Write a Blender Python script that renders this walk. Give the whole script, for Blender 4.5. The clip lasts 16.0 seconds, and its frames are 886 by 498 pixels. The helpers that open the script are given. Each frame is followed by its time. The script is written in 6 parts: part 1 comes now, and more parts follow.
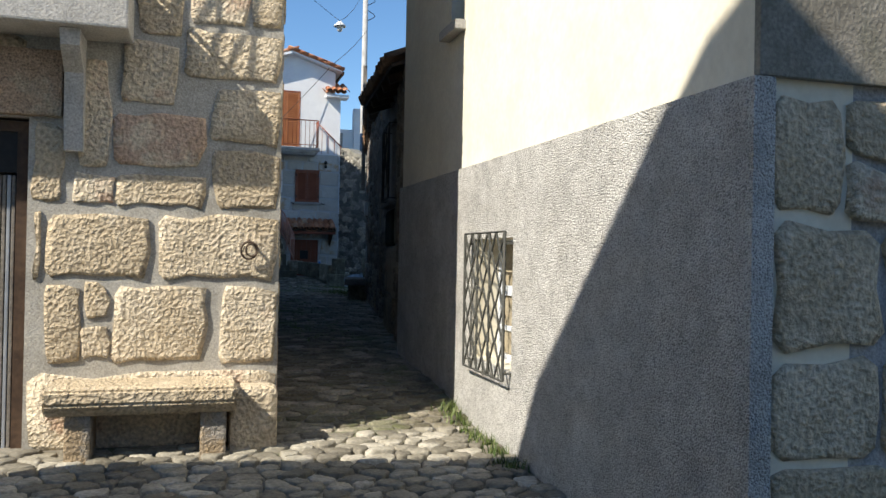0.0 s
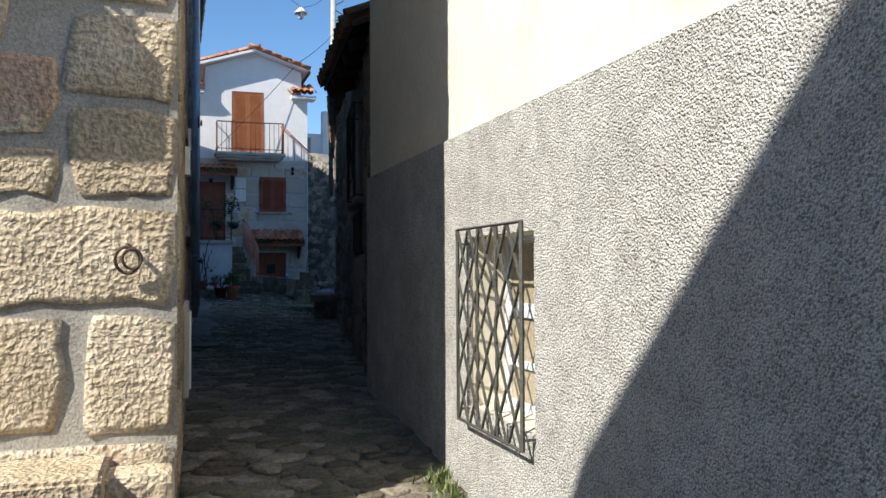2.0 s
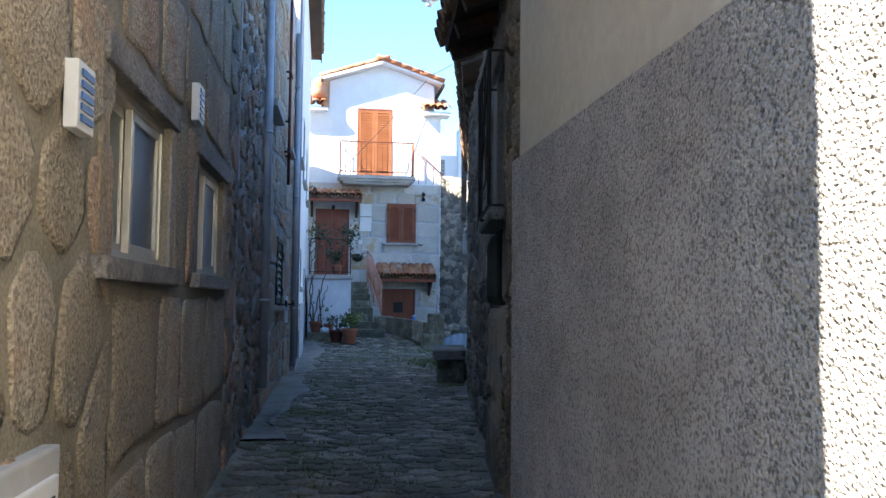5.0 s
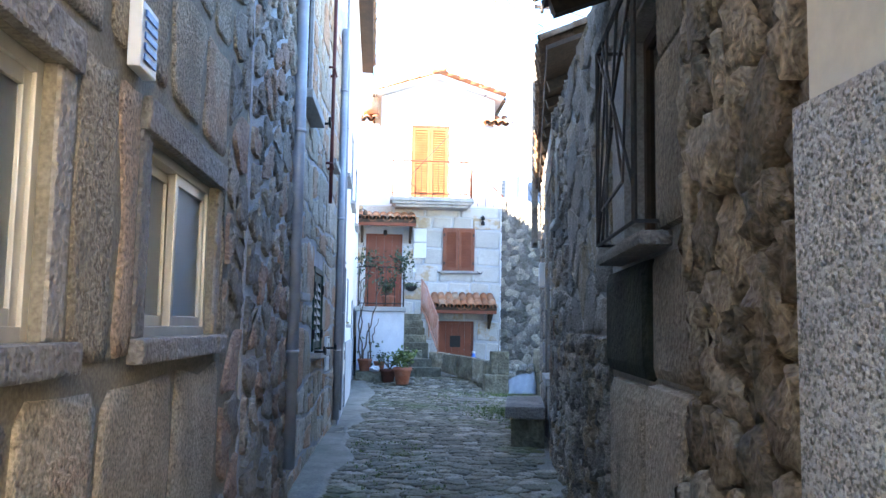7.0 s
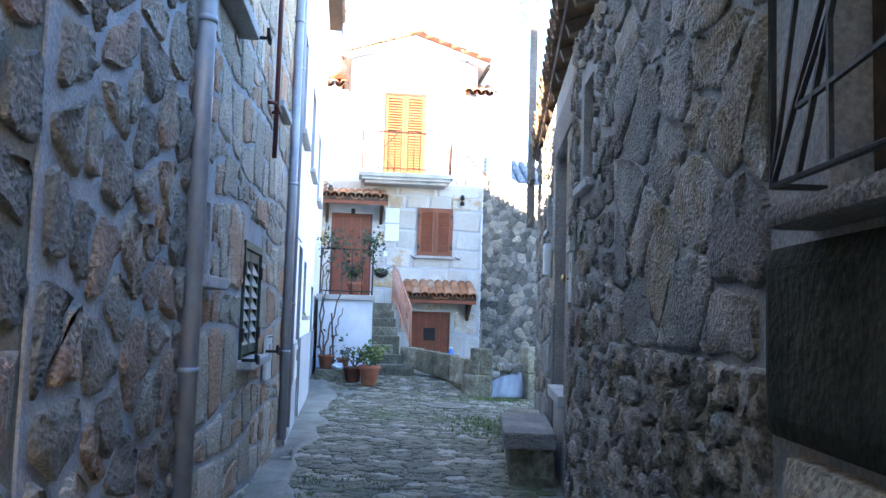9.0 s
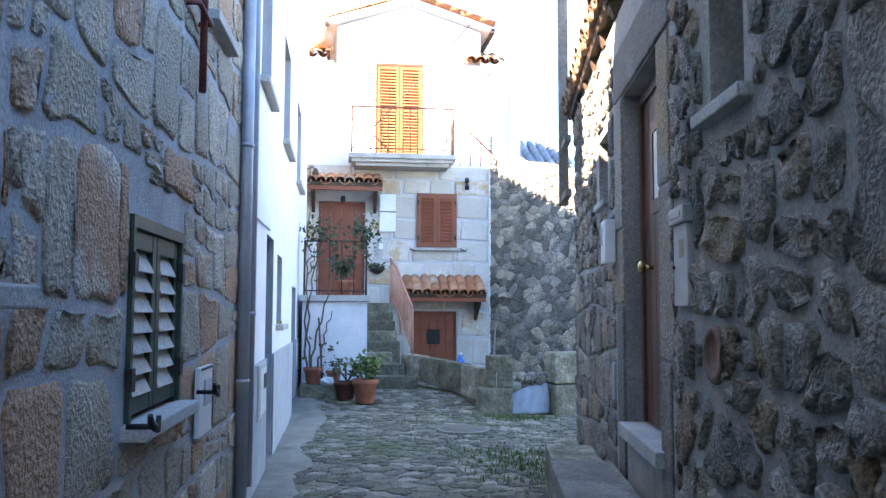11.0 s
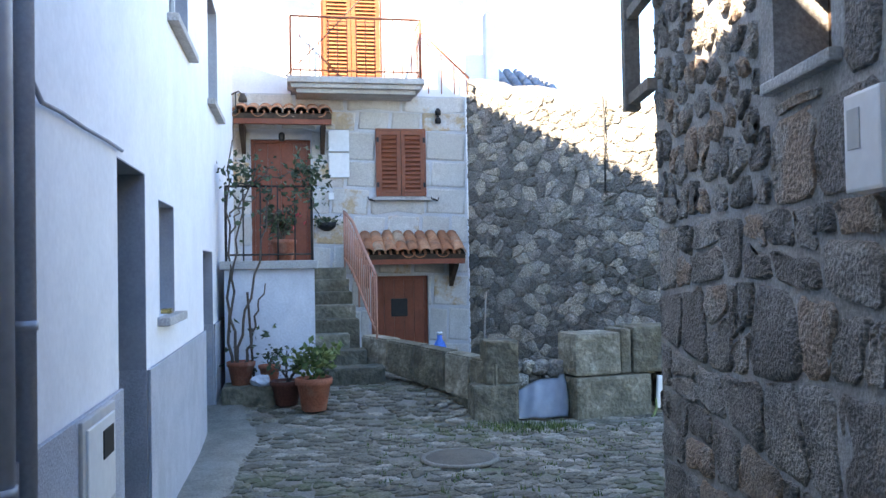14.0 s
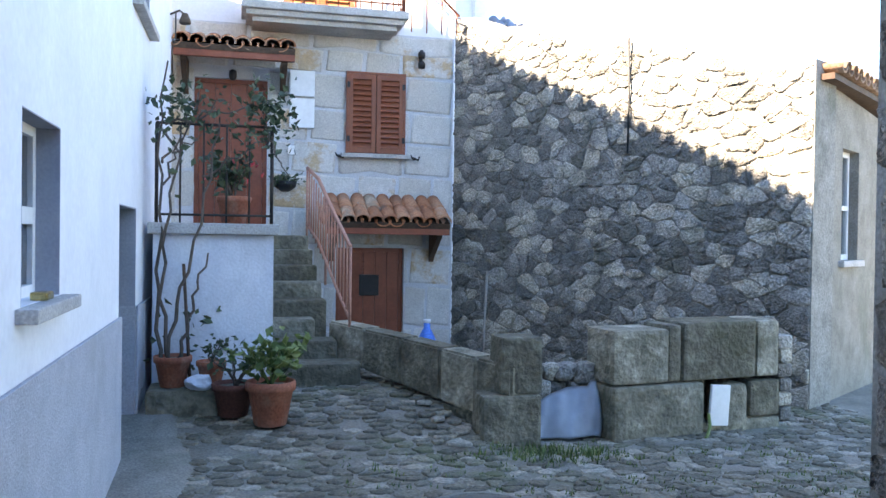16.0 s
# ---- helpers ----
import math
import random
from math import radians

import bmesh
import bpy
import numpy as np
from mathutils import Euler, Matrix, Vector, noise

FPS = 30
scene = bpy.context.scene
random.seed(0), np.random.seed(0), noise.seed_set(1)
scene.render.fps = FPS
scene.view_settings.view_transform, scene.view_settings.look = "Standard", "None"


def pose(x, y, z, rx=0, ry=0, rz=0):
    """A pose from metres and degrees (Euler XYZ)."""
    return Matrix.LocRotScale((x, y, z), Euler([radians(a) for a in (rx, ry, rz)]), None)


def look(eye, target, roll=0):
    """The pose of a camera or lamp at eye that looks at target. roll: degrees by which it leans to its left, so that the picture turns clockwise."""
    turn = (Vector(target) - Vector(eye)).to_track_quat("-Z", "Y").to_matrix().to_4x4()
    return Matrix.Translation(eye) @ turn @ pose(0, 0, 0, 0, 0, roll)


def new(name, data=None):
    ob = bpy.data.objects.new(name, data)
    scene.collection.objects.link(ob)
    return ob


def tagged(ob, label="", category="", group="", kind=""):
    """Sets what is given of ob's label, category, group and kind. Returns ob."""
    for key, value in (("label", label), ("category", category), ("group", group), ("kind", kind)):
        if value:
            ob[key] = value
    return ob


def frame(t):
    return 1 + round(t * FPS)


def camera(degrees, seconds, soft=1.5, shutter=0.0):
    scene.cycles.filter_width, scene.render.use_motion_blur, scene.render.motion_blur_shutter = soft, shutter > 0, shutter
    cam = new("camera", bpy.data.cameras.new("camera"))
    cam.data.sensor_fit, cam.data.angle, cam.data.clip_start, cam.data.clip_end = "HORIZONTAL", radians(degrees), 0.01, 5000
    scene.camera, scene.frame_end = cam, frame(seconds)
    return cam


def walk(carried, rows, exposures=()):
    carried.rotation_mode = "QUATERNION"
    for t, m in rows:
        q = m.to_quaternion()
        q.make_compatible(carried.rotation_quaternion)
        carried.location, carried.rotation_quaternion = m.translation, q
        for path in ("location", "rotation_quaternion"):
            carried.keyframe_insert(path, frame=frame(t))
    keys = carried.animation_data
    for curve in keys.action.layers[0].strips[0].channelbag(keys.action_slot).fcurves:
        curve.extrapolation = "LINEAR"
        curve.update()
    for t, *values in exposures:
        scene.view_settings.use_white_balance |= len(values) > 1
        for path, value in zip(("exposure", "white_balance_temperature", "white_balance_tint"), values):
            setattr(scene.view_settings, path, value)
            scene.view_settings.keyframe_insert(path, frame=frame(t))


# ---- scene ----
cam = camera(57.1, 16.0)
# seconds, eye, a point ahead, roll
PATH = [
    (0, (0.069, 0.185, 1.435), (0.636, 2.103, 1.453), 1.1),
    (0.5, (0.157, 0.49, 1.417), (0.836, 2.371, 1.428), 1.3),
    (1, (0.316, 1.006, 1.406), (0.965, 2.897, 1.449), 0.8),
    (1.5, (0.416, 1.509, 1.441), (1.088, 3.392, 1.475), -0.0),
    (2, (0.61, 2.122, 1.407), (1.23, 4.022, 1.453), -0.3),
    (2.5, (0.722, 2.748, 1.404), (1.313, 4.658, 1.472), 0.9),
    (3, (0.928, 3.373, 1.392), (1.426, 5.306, 1.529), -2.8),
    (3.5, (1.027, 3.997, 1.426), (1.418, 5.952, 1.582), -0.2),
    (4, (1.212, 4.697, 1.506), (1.569, 6.66, 1.643), -0.4),
    (6.3, (1.469, 6.835, 1.735), (1.654, 8.822, 1.861), 1.3),
    (6.5, (1.485, 7.068, 1.771), (1.655, 9.056, 1.909), 0.5),
    (7, (1.43, 7.686, 1.78), (1.59, 9.671, 1.97), 0.9),
    (7.5, (1.457, 8.218, 1.788), (1.678, 10.196, 1.983), -0.3),
    (8, (1.494, 8.824, 1.812), (1.708, 10.806, 1.972), 1.7),
    (8.5, (1.506, 9.344, 1.84), (1.738, 11.324, 2.002), 1.7),
    (10.8, (1.65, 11.984, 1.959), (1.876, 13.966, 2.111), 1.6),
    (11, (1.654, 12.217, 1.967), (1.895, 14.197, 2.115), 0.2),
    (11.5, (1.643, 12.765, 1.973), (1.901, 14.745, 2.09), 1.7),
    (12, (1.699, 13.35, 2.008), (1.957, 15.329, 2.124), 1.1),
    (12.5, (1.746, 13.89, 2.044), (1.985, 15.874, 2.14), 1.0),
    (13, (1.754, 14.491, 2.042), (2.061, 16.465, 2.138), -1.0),
    (13.5, (1.79, 15.026, 2.078), (2.118, 16.998, 2.146), -0.9),
    (14, (1.806, 15.579, 2.095), (2.164, 17.547, 2.135), -1.0),
    (14.5, (1.857, 16.096, 2.138), (2.218, 18.063, 2.169), -0.4),
    (15, (1.801, 16.649, 2.096), (2.185, 18.612, 2.107), 1.2),
    (15.5, (1.816, 17.159, 2.08), (2.261, 19.108, 2.04), -1.2),
    (16, (1.741, 17.707, 2.078), (2.224, 19.648, 2.052), 0.8),
]
walk(cam, [(t, look(eye, ahead, roll)) for t, eye, ahead, roll in PATH],
     exposures=[(0.0, 0.63, 6700, 8), (3.5, 0.72, 6400, 9), (4.2, 1.3, 6450, 10), (6.3, 3.68, 7450, 15), (9.0, 3.97, 7550, 15), (11.0, 3.66, 7850, 16), (12.0, 3.56, 7850, 16), (13.5, 3.25, 7950, 17), (16.0, 3.24, 7900, 17)])
# ---- light ----
SUN_DIR = Vector((0.683, 0.29, -0.669))
world = bpy.data.worlds.new("world")
scene.world = world
world.use_nodes = True
wn = world.node_tree.nodes
sky = wn.new("ShaderNodeTexSky")
sky.sky_type = "NISHITA"
sky.sun_disc = False
sky.sun_elevation = radians(42)
sky.altitude = 600
sky.sun_rotation = math.atan2(-SUN_DIR.x, -SUN_DIR.y)
sky.air_density, sky.dust_density, sky.ozone_density = 1.0, 0.1, 4.0
grade = wn.new("ShaderNodeHueSaturation")
grade.inputs["Saturation"].default_value = 1.12
world.node_tree.links.new(sky.outputs[0], grade.inputs["Color"])
world.node_tree.links.new(grade.outputs[0], wn["Background"].inputs[0])
wn["Background"].inputs[1].default_value = 0.115
sun_data = bpy.data.lights.new("sun", "SUN")
sun_data.energy, sun_data.angle, sun_data.color = 5.0, radians(0.55), (1.0, 0.93, 0.82)
sun = new("sun", sun_data)
sun.matrix_world = look((0, 0, 30), Vector((0, 0, 30)) + SUN_DIR)


# ---- materials ----
def mat(name, c1, c2, rough=0.85, scale=3.0, c3=None, fine=60.0, bump=0.3, dist=0.01, metal=0.0, island=0.0, obj=0.0,
        spread=(0.35, 0.65), stain=None, stain_amt=0.5, stain_scale=1.2, spec=0.3, grain=0.25):
    """Two colours mixed by a broad noise, a finer grain on top, optional stains, per-piece variation and bump."""
    m = bpy.data.materials.new(name)
    m.use_nodes = True
    nt = m.node_tree
    n, ln = nt.nodes, nt.links
    b = n["Principled BSDF"]
    tc = n.new("ShaderNodeTexCoord")
    geo = n.new("ShaderNodeNewGeometry")
    oi = n.new("ShaderNodeObjectInfo")
    pos = geo.outputs["Position"]
    n1 = n.new("ShaderNodeTexNoise")
    n1.inputs["Scale"].default_value = scale
    n1.inputs["Detail"].default_value = 5
    n1.inputs["Roughness"].default_value = 0.65
    ln.new(pos, n1.inputs["Vector"])
    r1 = n.new("ShaderNodeValToRGB")
    e = r1.color_ramp.elements
    e[0].position, e[1].position = spread
    e[0].color, e[1].color = (*c1, 1), (*c2, 1)
    if c3:
        k = r1.color_ramp.elements.new(min(0.98, spread[1] + 0.12))
        k.color = (*c3, 1)
    val = n1.outputs["Fac"]
    if island or obj:
        add = n.new("ShaderNodeMath")
        add.operation = "MULTIPLY_ADD"
        mixr = n.new("ShaderNodeMath")
        mixr.operation = "ADD"
        ln.new(geo.outputs["Random Per Island"], mixr.inputs[0])
        ln.new(oi.outputs["Random"], mixr.inputs[1])
        frac = n.new("ShaderNodeMath")
        frac.operation = "FRACT"
        ln.new(mixr.outputs[0], frac.inputs[0])
        ln.new(frac.outputs[0], add.inputs[0])
        add.inputs[1].default_value = island or obj
        sub = n.new("ShaderNodeMath")
        sub.operation = "SUBTRACT"
        ln.new(val, sub.inputs[0])
        sub.inputs[1].default_value = (island or obj) / 2
        ln.new(sub.outputs[0], add.inputs[2])
        val = add.outputs[0]
    ln.new(val, r1.inputs["Fac"])
    col = r1.outputs["Color"]
    n2 = n.new("ShaderNodeTexNoise")
    n2.inputs["Scale"].default_value = fine
    n2.inputs["Detail"].default_value = 4
    ln.new(pos, n2.inputs["Vector"])
    mr = n.new("ShaderNodeMapRange")
    mr.inputs["From Min"].default_value, mr.inputs["From Max"].default_value = 0.3, 0.7
    mr.inputs["To Min"].default_value, mr.inputs["To Max"].default_value = 1 - grain, 1 + grain
    ln.new(n2.outputs["Fac"], mr.inputs["Value"])
    mul = n.new("ShaderNodeMix")
    mul.data_type, mul.blend_type = "RGBA", "MULTIPLY"
    mul.inputs[0].default_value = 1
    ln.new(col, mul.inputs[6])
    ln.new(mr.outputs[0], mul.inputs[7])
    col = mul.outputs[2]
    if stain:
        n3 = n.new("ShaderNodeTexNoise")
        n3.inputs["Scale"].default_value = stain_scale
        n3.inputs["Detail"].default_value = 6
        n3.inputs["Roughness"].default_value = 0.7
        mp = n.new("ShaderNodeMapping")
        mp.inputs["Scale"].default_value = (1, 1, 0.55)
        mp.inputs["Location"].default_value = (7.3, 2.1, 4.4)
        ln.new(pos, mp.inputs["Vector"])
        ln.new(mp.outputs[0], n3.inputs["Vector"])
        r3 = n.new("ShaderNodeMapRange")
        r3.inputs["From Min"].default_value, r3.inputs["From Max"].default_value = 0.52, 0.68
        r3.inputs["To Max"].default_value = stain_amt
        ln.new(n3.outputs["Fac"], r3.inputs["Value"])
        mx = n.new("ShaderNodeMix")
        mx.data_type = "RGBA"
        ln.new(r3.outputs[0], mx.inputs[0])
        ln.new(col, mx.inputs[6])
        mx.inputs[7].default_value = (*stain, 1)
        col = mx.outputs[2]
    ln.new(col, b.inputs["Base Color"])
    b.inputs["Roughness"].default_value = rough
    b.inputs["Metallic"].default_value = metal
    b.inputs["Specular IOR Level"].default_value = spec
    if bump:
        bp = n.new("ShaderNodeBump")
        bp.inputs["Strength"].default_value = bump
        bp.inputs["Distance"].default_value = dist
        if bump >= 0.8:
            n4 = n.new("ShaderNodeTexNoise")
            n4.inputs["Scale"].default_value = fine * 0.25
            n4.inputs["Detail"].default_value = 3
            ln.new(pos, n4.inputs["Vector"])
            sm = n.new("ShaderNodeMath")
            sm.operation = "MULTIPLY_ADD"
            ln.new(n4.outputs["Fac"], sm.inputs[0])
            sm.inputs[1].default_value = 1.0
            ln.new(n2.outputs["Fac"], sm.inputs[2])
            ln.new(sm.outputs[0], bp.inputs["Height"])
        else:
            ln.new(n2.outputs["Fac"], bp.inputs["Height"])
        ln.new(bp.outputs[0], b.inputs["Normal"])
    return m


M = {}
M["mortar_light"] = mat("mortar_light", (0.36, 0.34, 0.30), (0.46, 0.44, 0.40), fine=90, bump=0.5, stain=(0.16, 0.15, 0.13), stain_amt=0.5)
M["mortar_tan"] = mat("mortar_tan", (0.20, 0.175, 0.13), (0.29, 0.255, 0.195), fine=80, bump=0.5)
M["mortar_grey"] = mat("mortar_grey", (0.34, 0.34, 0.345), (0.45, 0.45, 0.455), fine=80, bump=0.6, stain=(0.10, 0.10, 0.10))
M["mortar_dark"] = mat("mortar_dark", (0.28, 0.27, 0.255), (0.38, 0.365, 0.345), fine=60, bump=0.6, stain=(0.04, 0.05, 0.03))
M["granite_gold"] = mat("granite_gold", (0.50, 0.41, 0.29), (0.65, 0.56, 0.43), fine=38, bump=1.0, dist=0.03, grain=0.35, obj=0.5, c3=(0.53, 0.38, 0.28), stain=(0.30, 0.25, 0.18), stain_amt=0.4)
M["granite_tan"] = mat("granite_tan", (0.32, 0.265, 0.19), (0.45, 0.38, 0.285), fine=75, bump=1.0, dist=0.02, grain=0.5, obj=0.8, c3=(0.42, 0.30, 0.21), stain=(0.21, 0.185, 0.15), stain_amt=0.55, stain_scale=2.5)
M["granite_grey"] = mat("granite_grey", (0.19, 0.175, 0.16), (0.34, 0.31, 0.275), fine=50, bump=1.0, dist=0.02, obj=0.5, c3=(0.34, 0.26, 0.17), stain=(0.12, 0.12, 0.11), stain_amt=0.5)
M["rubble"] = mat("rubble", (0.22, 0.195, 0.165), (0.38, 0.33, 0.27), fine=55, bump=1.0, dist=0.02, grain=0.35, obj=0.8, c3=(0.35, 0.235, 0.175), stain=(0.10, 0.10, 0.09), stain_amt=0.5)
M["rubble_dark"] = mat("rubble_dark", (0.21, 0.195, 0.178), (0.38, 0.345, 0.305), fine=60, bump=1.0, dist=0.02, grain=0.35, obj=0.6, c3=(0.30, 0.24, 0.17), stain=(0.07, 0.075, 0.05), stain_amt=0.6)
M["rubble_far"] = mat("rubble_far", (0.17, 0.163, 0.145), (0.37, 0.35, 0.31), fine=38, bump=1.0, dist=0.03, grain=0.4, obj=0.7, c3=(0.46, 0.42, 0.34), stain=(0.11, 0.115, 0.085), stain_amt=0.7, stain_scale=1.7)
M["ashlar"] = mat("ashlar", (0.50, 0.47, 0.42), (0.60, 0.58, 0.54), fine=90, bump=0.4, obj=0.6, c3=(0.50, 0.36, 0.22), stain=(0.34, 0.32, 0.29), stain_amt=0.5)
M["joint_grey"] = mat("joint_grey", (0.47, 0.48, 0.49), (0.56, 0.565, 0.575), fine=80, bump=0.3)
M["mossy"] = mat("mossy", (0.115, 0.105, 0.075), (0.26, 0.24, 0.18), scale=4.5, fine=22, bump=1.0, dist=0.025, grain=0.22, obj=0.35, c3=(0.42, 0.39, 0.31), stain=(0.07, 0.07, 0.038), stain_amt=0.85, stain_scale=1.9)
M["boulder"] = mat("boulder", (0.22, 0.18, 0.135), (0.39, 0.32, 0.24), fine=45, bump=1.0, dist=0.02, grain=0.35, obj=0.6, c3=(0.42, 0.35, 0.27), stain=(0.06, 0.062, 0.042), stain_amt=0.8, stain_scale=1.6)
# paler cobbles for the lane mouth, with sunlight put into their colour
M["cobble_sunlit"] = mat("cobble_sunlit", (0.17, 0.155, 0.125), (0.33, 0.305, 0.25), fine=40, bump=0.8, obj=0.6, c3=(0.43, 0.40, 0.34), rough=0.8, stain=(0.10, 0.09, 0.06), stain_amt=0.5, stain_scale=1.4)
M["cover"] = mat("cover", (0.10, 0.09, 0.075), (0.16, 0.145, 0.115), rough=0.7, fine=70, bump=0.5, metal=0.1)
M["plaque"] = mat("plaque", (0.17, 0.10, 0.08), (0.25, 0.15, 0.12), fine=50, bump=0.5)
M["cobble"] = mat("cobble", (0.125, 0.11, 0.08), (0.225, 0.2, 0.15), fine=40, bump=0.9, grain=0.35, obj=0.6, c3=(0.33, 0.295, 0.235), rough=0.8, stain=(0.09, 0.11, 0.04), stain_amt=0.8, stain_scale=0.9)
M["mortar_far"] = mat("mortar_far", (0.19, 0.182, 0.16), (0.32, 0.305, 0.27), fine=40, bump=0.8, stain=(0.06, 0.07, 0.04))
M["block_warm"] = mat("block_warm", (0.40, 0.345, 0.27), (0.58, 0.51, 0.42), fine=60, bump=1.0, dist=0.02, grain=0.35, obj=0.95, c3=(0.47, 0.29, 0.19), stain=(0.42, 0.30, 0.16), stain_amt=0.5, stain_scale=2.5)
M["block_dark"] = mat("block_dark", (0.20, 0.18, 0.16), (0.36, 0.325, 0.285), fine=60, bump=1.0, dist=0.025, grain=0.4, obj=0.7, c3=(0.34, 0.25, 0.19), stain=(0.11, 0.11, 0.095), stain_amt=0.55, stain_scale=2.0)
M["earth"] = mat("earth", (0.16, 0.145, 0.115), (0.25, 0.23, 0.19), fine=50, bump=0.6, stain=(0.10, 0.125, 0.05), stain_amt=0.7, stain_scale=1.6)
M["cement"] = mat("cement", (0.185, 0.17, 0.14), (0.28, 0.262, 0.225), fine=60, bump=0.6, stain=(0.13, 0.14, 0.10), stain_amt=0.8)
M["cream"] = mat("cream", (0.70, 0.66, 0.55), (0.77, 0.73, 0.62), fine=25, bump=0.1, stain=(0.62, 0.55, 0.42), stain_amt=0.5, grain=0.06)
M["white"] = mat("white", (0.74, 0.75, 0.77), (0.80, 0.81, 0.82), fine=30, bump=0.12, stain=(0.66, 0.67, 0.68), stain_amt=0.35, grain=0.04, rough=0.75)
M["dado_grey"] = mat("dado_grey", (0.36, 0.38, 0.42), (0.44, 0.46, 0.50), fine=90, bump=0.7, grain=0.15, stain=(0.28, 0.29, 0.30))
M["reveal_grey"] = mat("reveal_grey", (0.30, 0.32, 0.36), (0.36, 0.38, 0.42), fine=60, bump=0.2, grain=0.08)
M["terrace"] = mat("terrace", (0.56, 0.60, 0.66), (0.66, 0.69, 0.74), fine=40, bump=0.5, stain=(0.42, 0.44, 0.47), grain=0.08)
M["shutter"] = mat("shutter", (0.22, 0.065, 0.032), (0.27, 0.085, 0.042), rough=0.45, fine=30, bump=0.05, grain=0.08)
# brighter copy of shutter: sunlight on the balcony leaves put into the colour
M["shutter_sunlit"] = mat("shutter_sunlit", (0.33, 0.12, 0.05), (0.40, 0.155, 0.065), rough=0.45, fine=30, bump=0.05, grain=0.08)
M["wet_moss"] = mat("wet_moss", (0.018, 0.02, 0.014), (0.045, 0.046, 0.034), fine=30, bump=0.6, dist=0.02, stain=(0.05, 0.05, 0.02), stain_amt=0.7, stain_scale=2.2, spec=0.08)
M["iron_grey"] = mat("iron_grey", (0.07, 0.072, 0.065), (0.12, 0.12, 0.11), rough=0.6, fine=80, bump=0.3, metal=0.2)
# pale slats, the light on their tops included in the colour
M["slat_pale_lit"] = mat("slat_pale_lit", (0.40, 0.385, 0.35), (0.50, 0.48, 0.44), rough=0.7, fine=40, bump=0.2)
M["door_red"] = mat("door_red", (0.20, 0.055, 0.028), (0.26, 0.075, 0.04), rough=0.4, fine=25, bump=0.06, grain=0.1)
M["door_brown"] = mat("door_brown", (0.10, 0.045, 0.03), (0.15, 0.07, 0.045), rough=0.4, fine=25, bump=0.06, grain=0.12)
M["dark_wood"] = mat("dark_wood", (0.05, 0.03, 0.02), (0.09, 0.055, 0.035), rough=0.7, fine=30, bump=0.3)
M["old_wood"] = mat("old_wood", (0.16, 0.14, 0.12), (0.24, 0.215, 0.185), rough=0.85, fine=40, bump=0.5)
M["rail_brown"] = mat("rail_brown", (0.24, 0.07, 0.04), (0.30, 0.10, 0.055), rough=0.5, fine=30, bump=0.05)
M["rail_pink"] = mat("rail_pink", (0.42, 0.20, 0.14), (0.52, 0.26, 0.19), rough=0.6, fine=60, bump=0.2, stain=(0.25, 0.1, 0.06))
M["tile"] = mat("tile", (0.38, 0.15, 0.075), (0.52, 0.25, 0.14), fine=40, bump=0.5, obj=0.5, c3=(0.50, 0.36, 0.25), stain=(0.22, 0.17, 0.13), stain_amt=0.6, stain_scale=4)
M["tile_old"] = mat("tile_old", (0.20, 0.12, 0.075), (0.34, 0.21, 0.13), fine=40, bump=0.5, obj=0.5, stain=(0.10, 0.09, 0.07), stain_amt=0.8, stain_scale=4)
M["tile_slate"] = mat("tile_slate", (0.20, 0.215, 0.24), (0.28, 0.295, 0.32), fine=40, bump=0.4, obj=0.4)
M["iron"] = mat("iron", (0.03, 0.028, 0.026), (0.06, 0.05, 0.045), rough=0.6, fine=80, bump=0.3, metal=0.3)
M["iron_rust"] = mat("iron_rust", (0.07, 0.045, 0.03), (0.12, 0.09, 0.07), rough=0.7, fine=80, bump=0.4, metal=0.2)
M["green"] = mat("green", (0.02, 0.045, 0.032), (0.03, 0.06, 0.045), rough=0.5, fine=30, bump=0.05)
M["zinc"] = mat("zinc", (0.32, 0.34, 0.37), (0.42, 0.44, 0.47), rough=0.5, fine=20, bump=0.1, metal=0.4, grain=0.08)
M["alu"] = mat("alu", (0.50, 0.47, 0.41), (0.58, 0.55, 0.49), rough=0.35, fine=20, bump=0.02, metal=0.5, grain=0.04)
M["plastic_white"] = mat("plastic_white", (0.72, 0.72, 0.70), (0.78, 0.78, 0.76), rough=0.4, fine=20, bump=0.02, grain=0.04)
M["plastic_grey"] = mat("plastic_grey", (0.42, 0.42, 0.40), (0.50, 0.50, 0.48), rough=0.5, fine=20, bump=0.02, grain=0.05)
M["black"] = mat("black", (0.012, 0.012, 0.013), (0.02, 0.02, 0.02), rough=0.5, fine=20, bump=0.02)
M["terracotta"] = mat("terracotta", (0.29, 0.09, 0.05), (0.38, 0.135, 0.08), rough=0.8, fine=50, bump=0.2, stain=(0.45, 0.35, 0.28), stain_amt=0.3, stain_scale=6)
M["dark_clay"] = mat("dark_clay", (0.10, 0.035, 0.025), (0.15, 0.055, 0.04), rough=0.7, fine=50, bump=0.2)
M["leaf"] = mat("leaf", (0.06, 0.10, 0.025), (0.16, 0.20, 0.06), rough=0.5, fine=30, bump=0.05, island=0.7)
M["leaf_dark"] = mat("leaf_dark", (0.03, 0.05, 0.025), (0.075, 0.105, 0.055), rough=0.5, fine=30, bump=0.05, island=0.7)
M["flower"] = mat("flower", (0.5, 0.05, 0.06), (0.6, 0.12, 0.12), rough=0.6, bump=0.0)
M["bark"] = mat("bark", (0.07, 0.055, 0.045), (0.13, 0.10, 0.08), fine=80, bump=0.6)
M["blue_plastic"] = mat("blue_plastic", (0.03, 0.16, 0.55), (0.05, 0.22, 0.65), rough=0.35, bump=0.0)
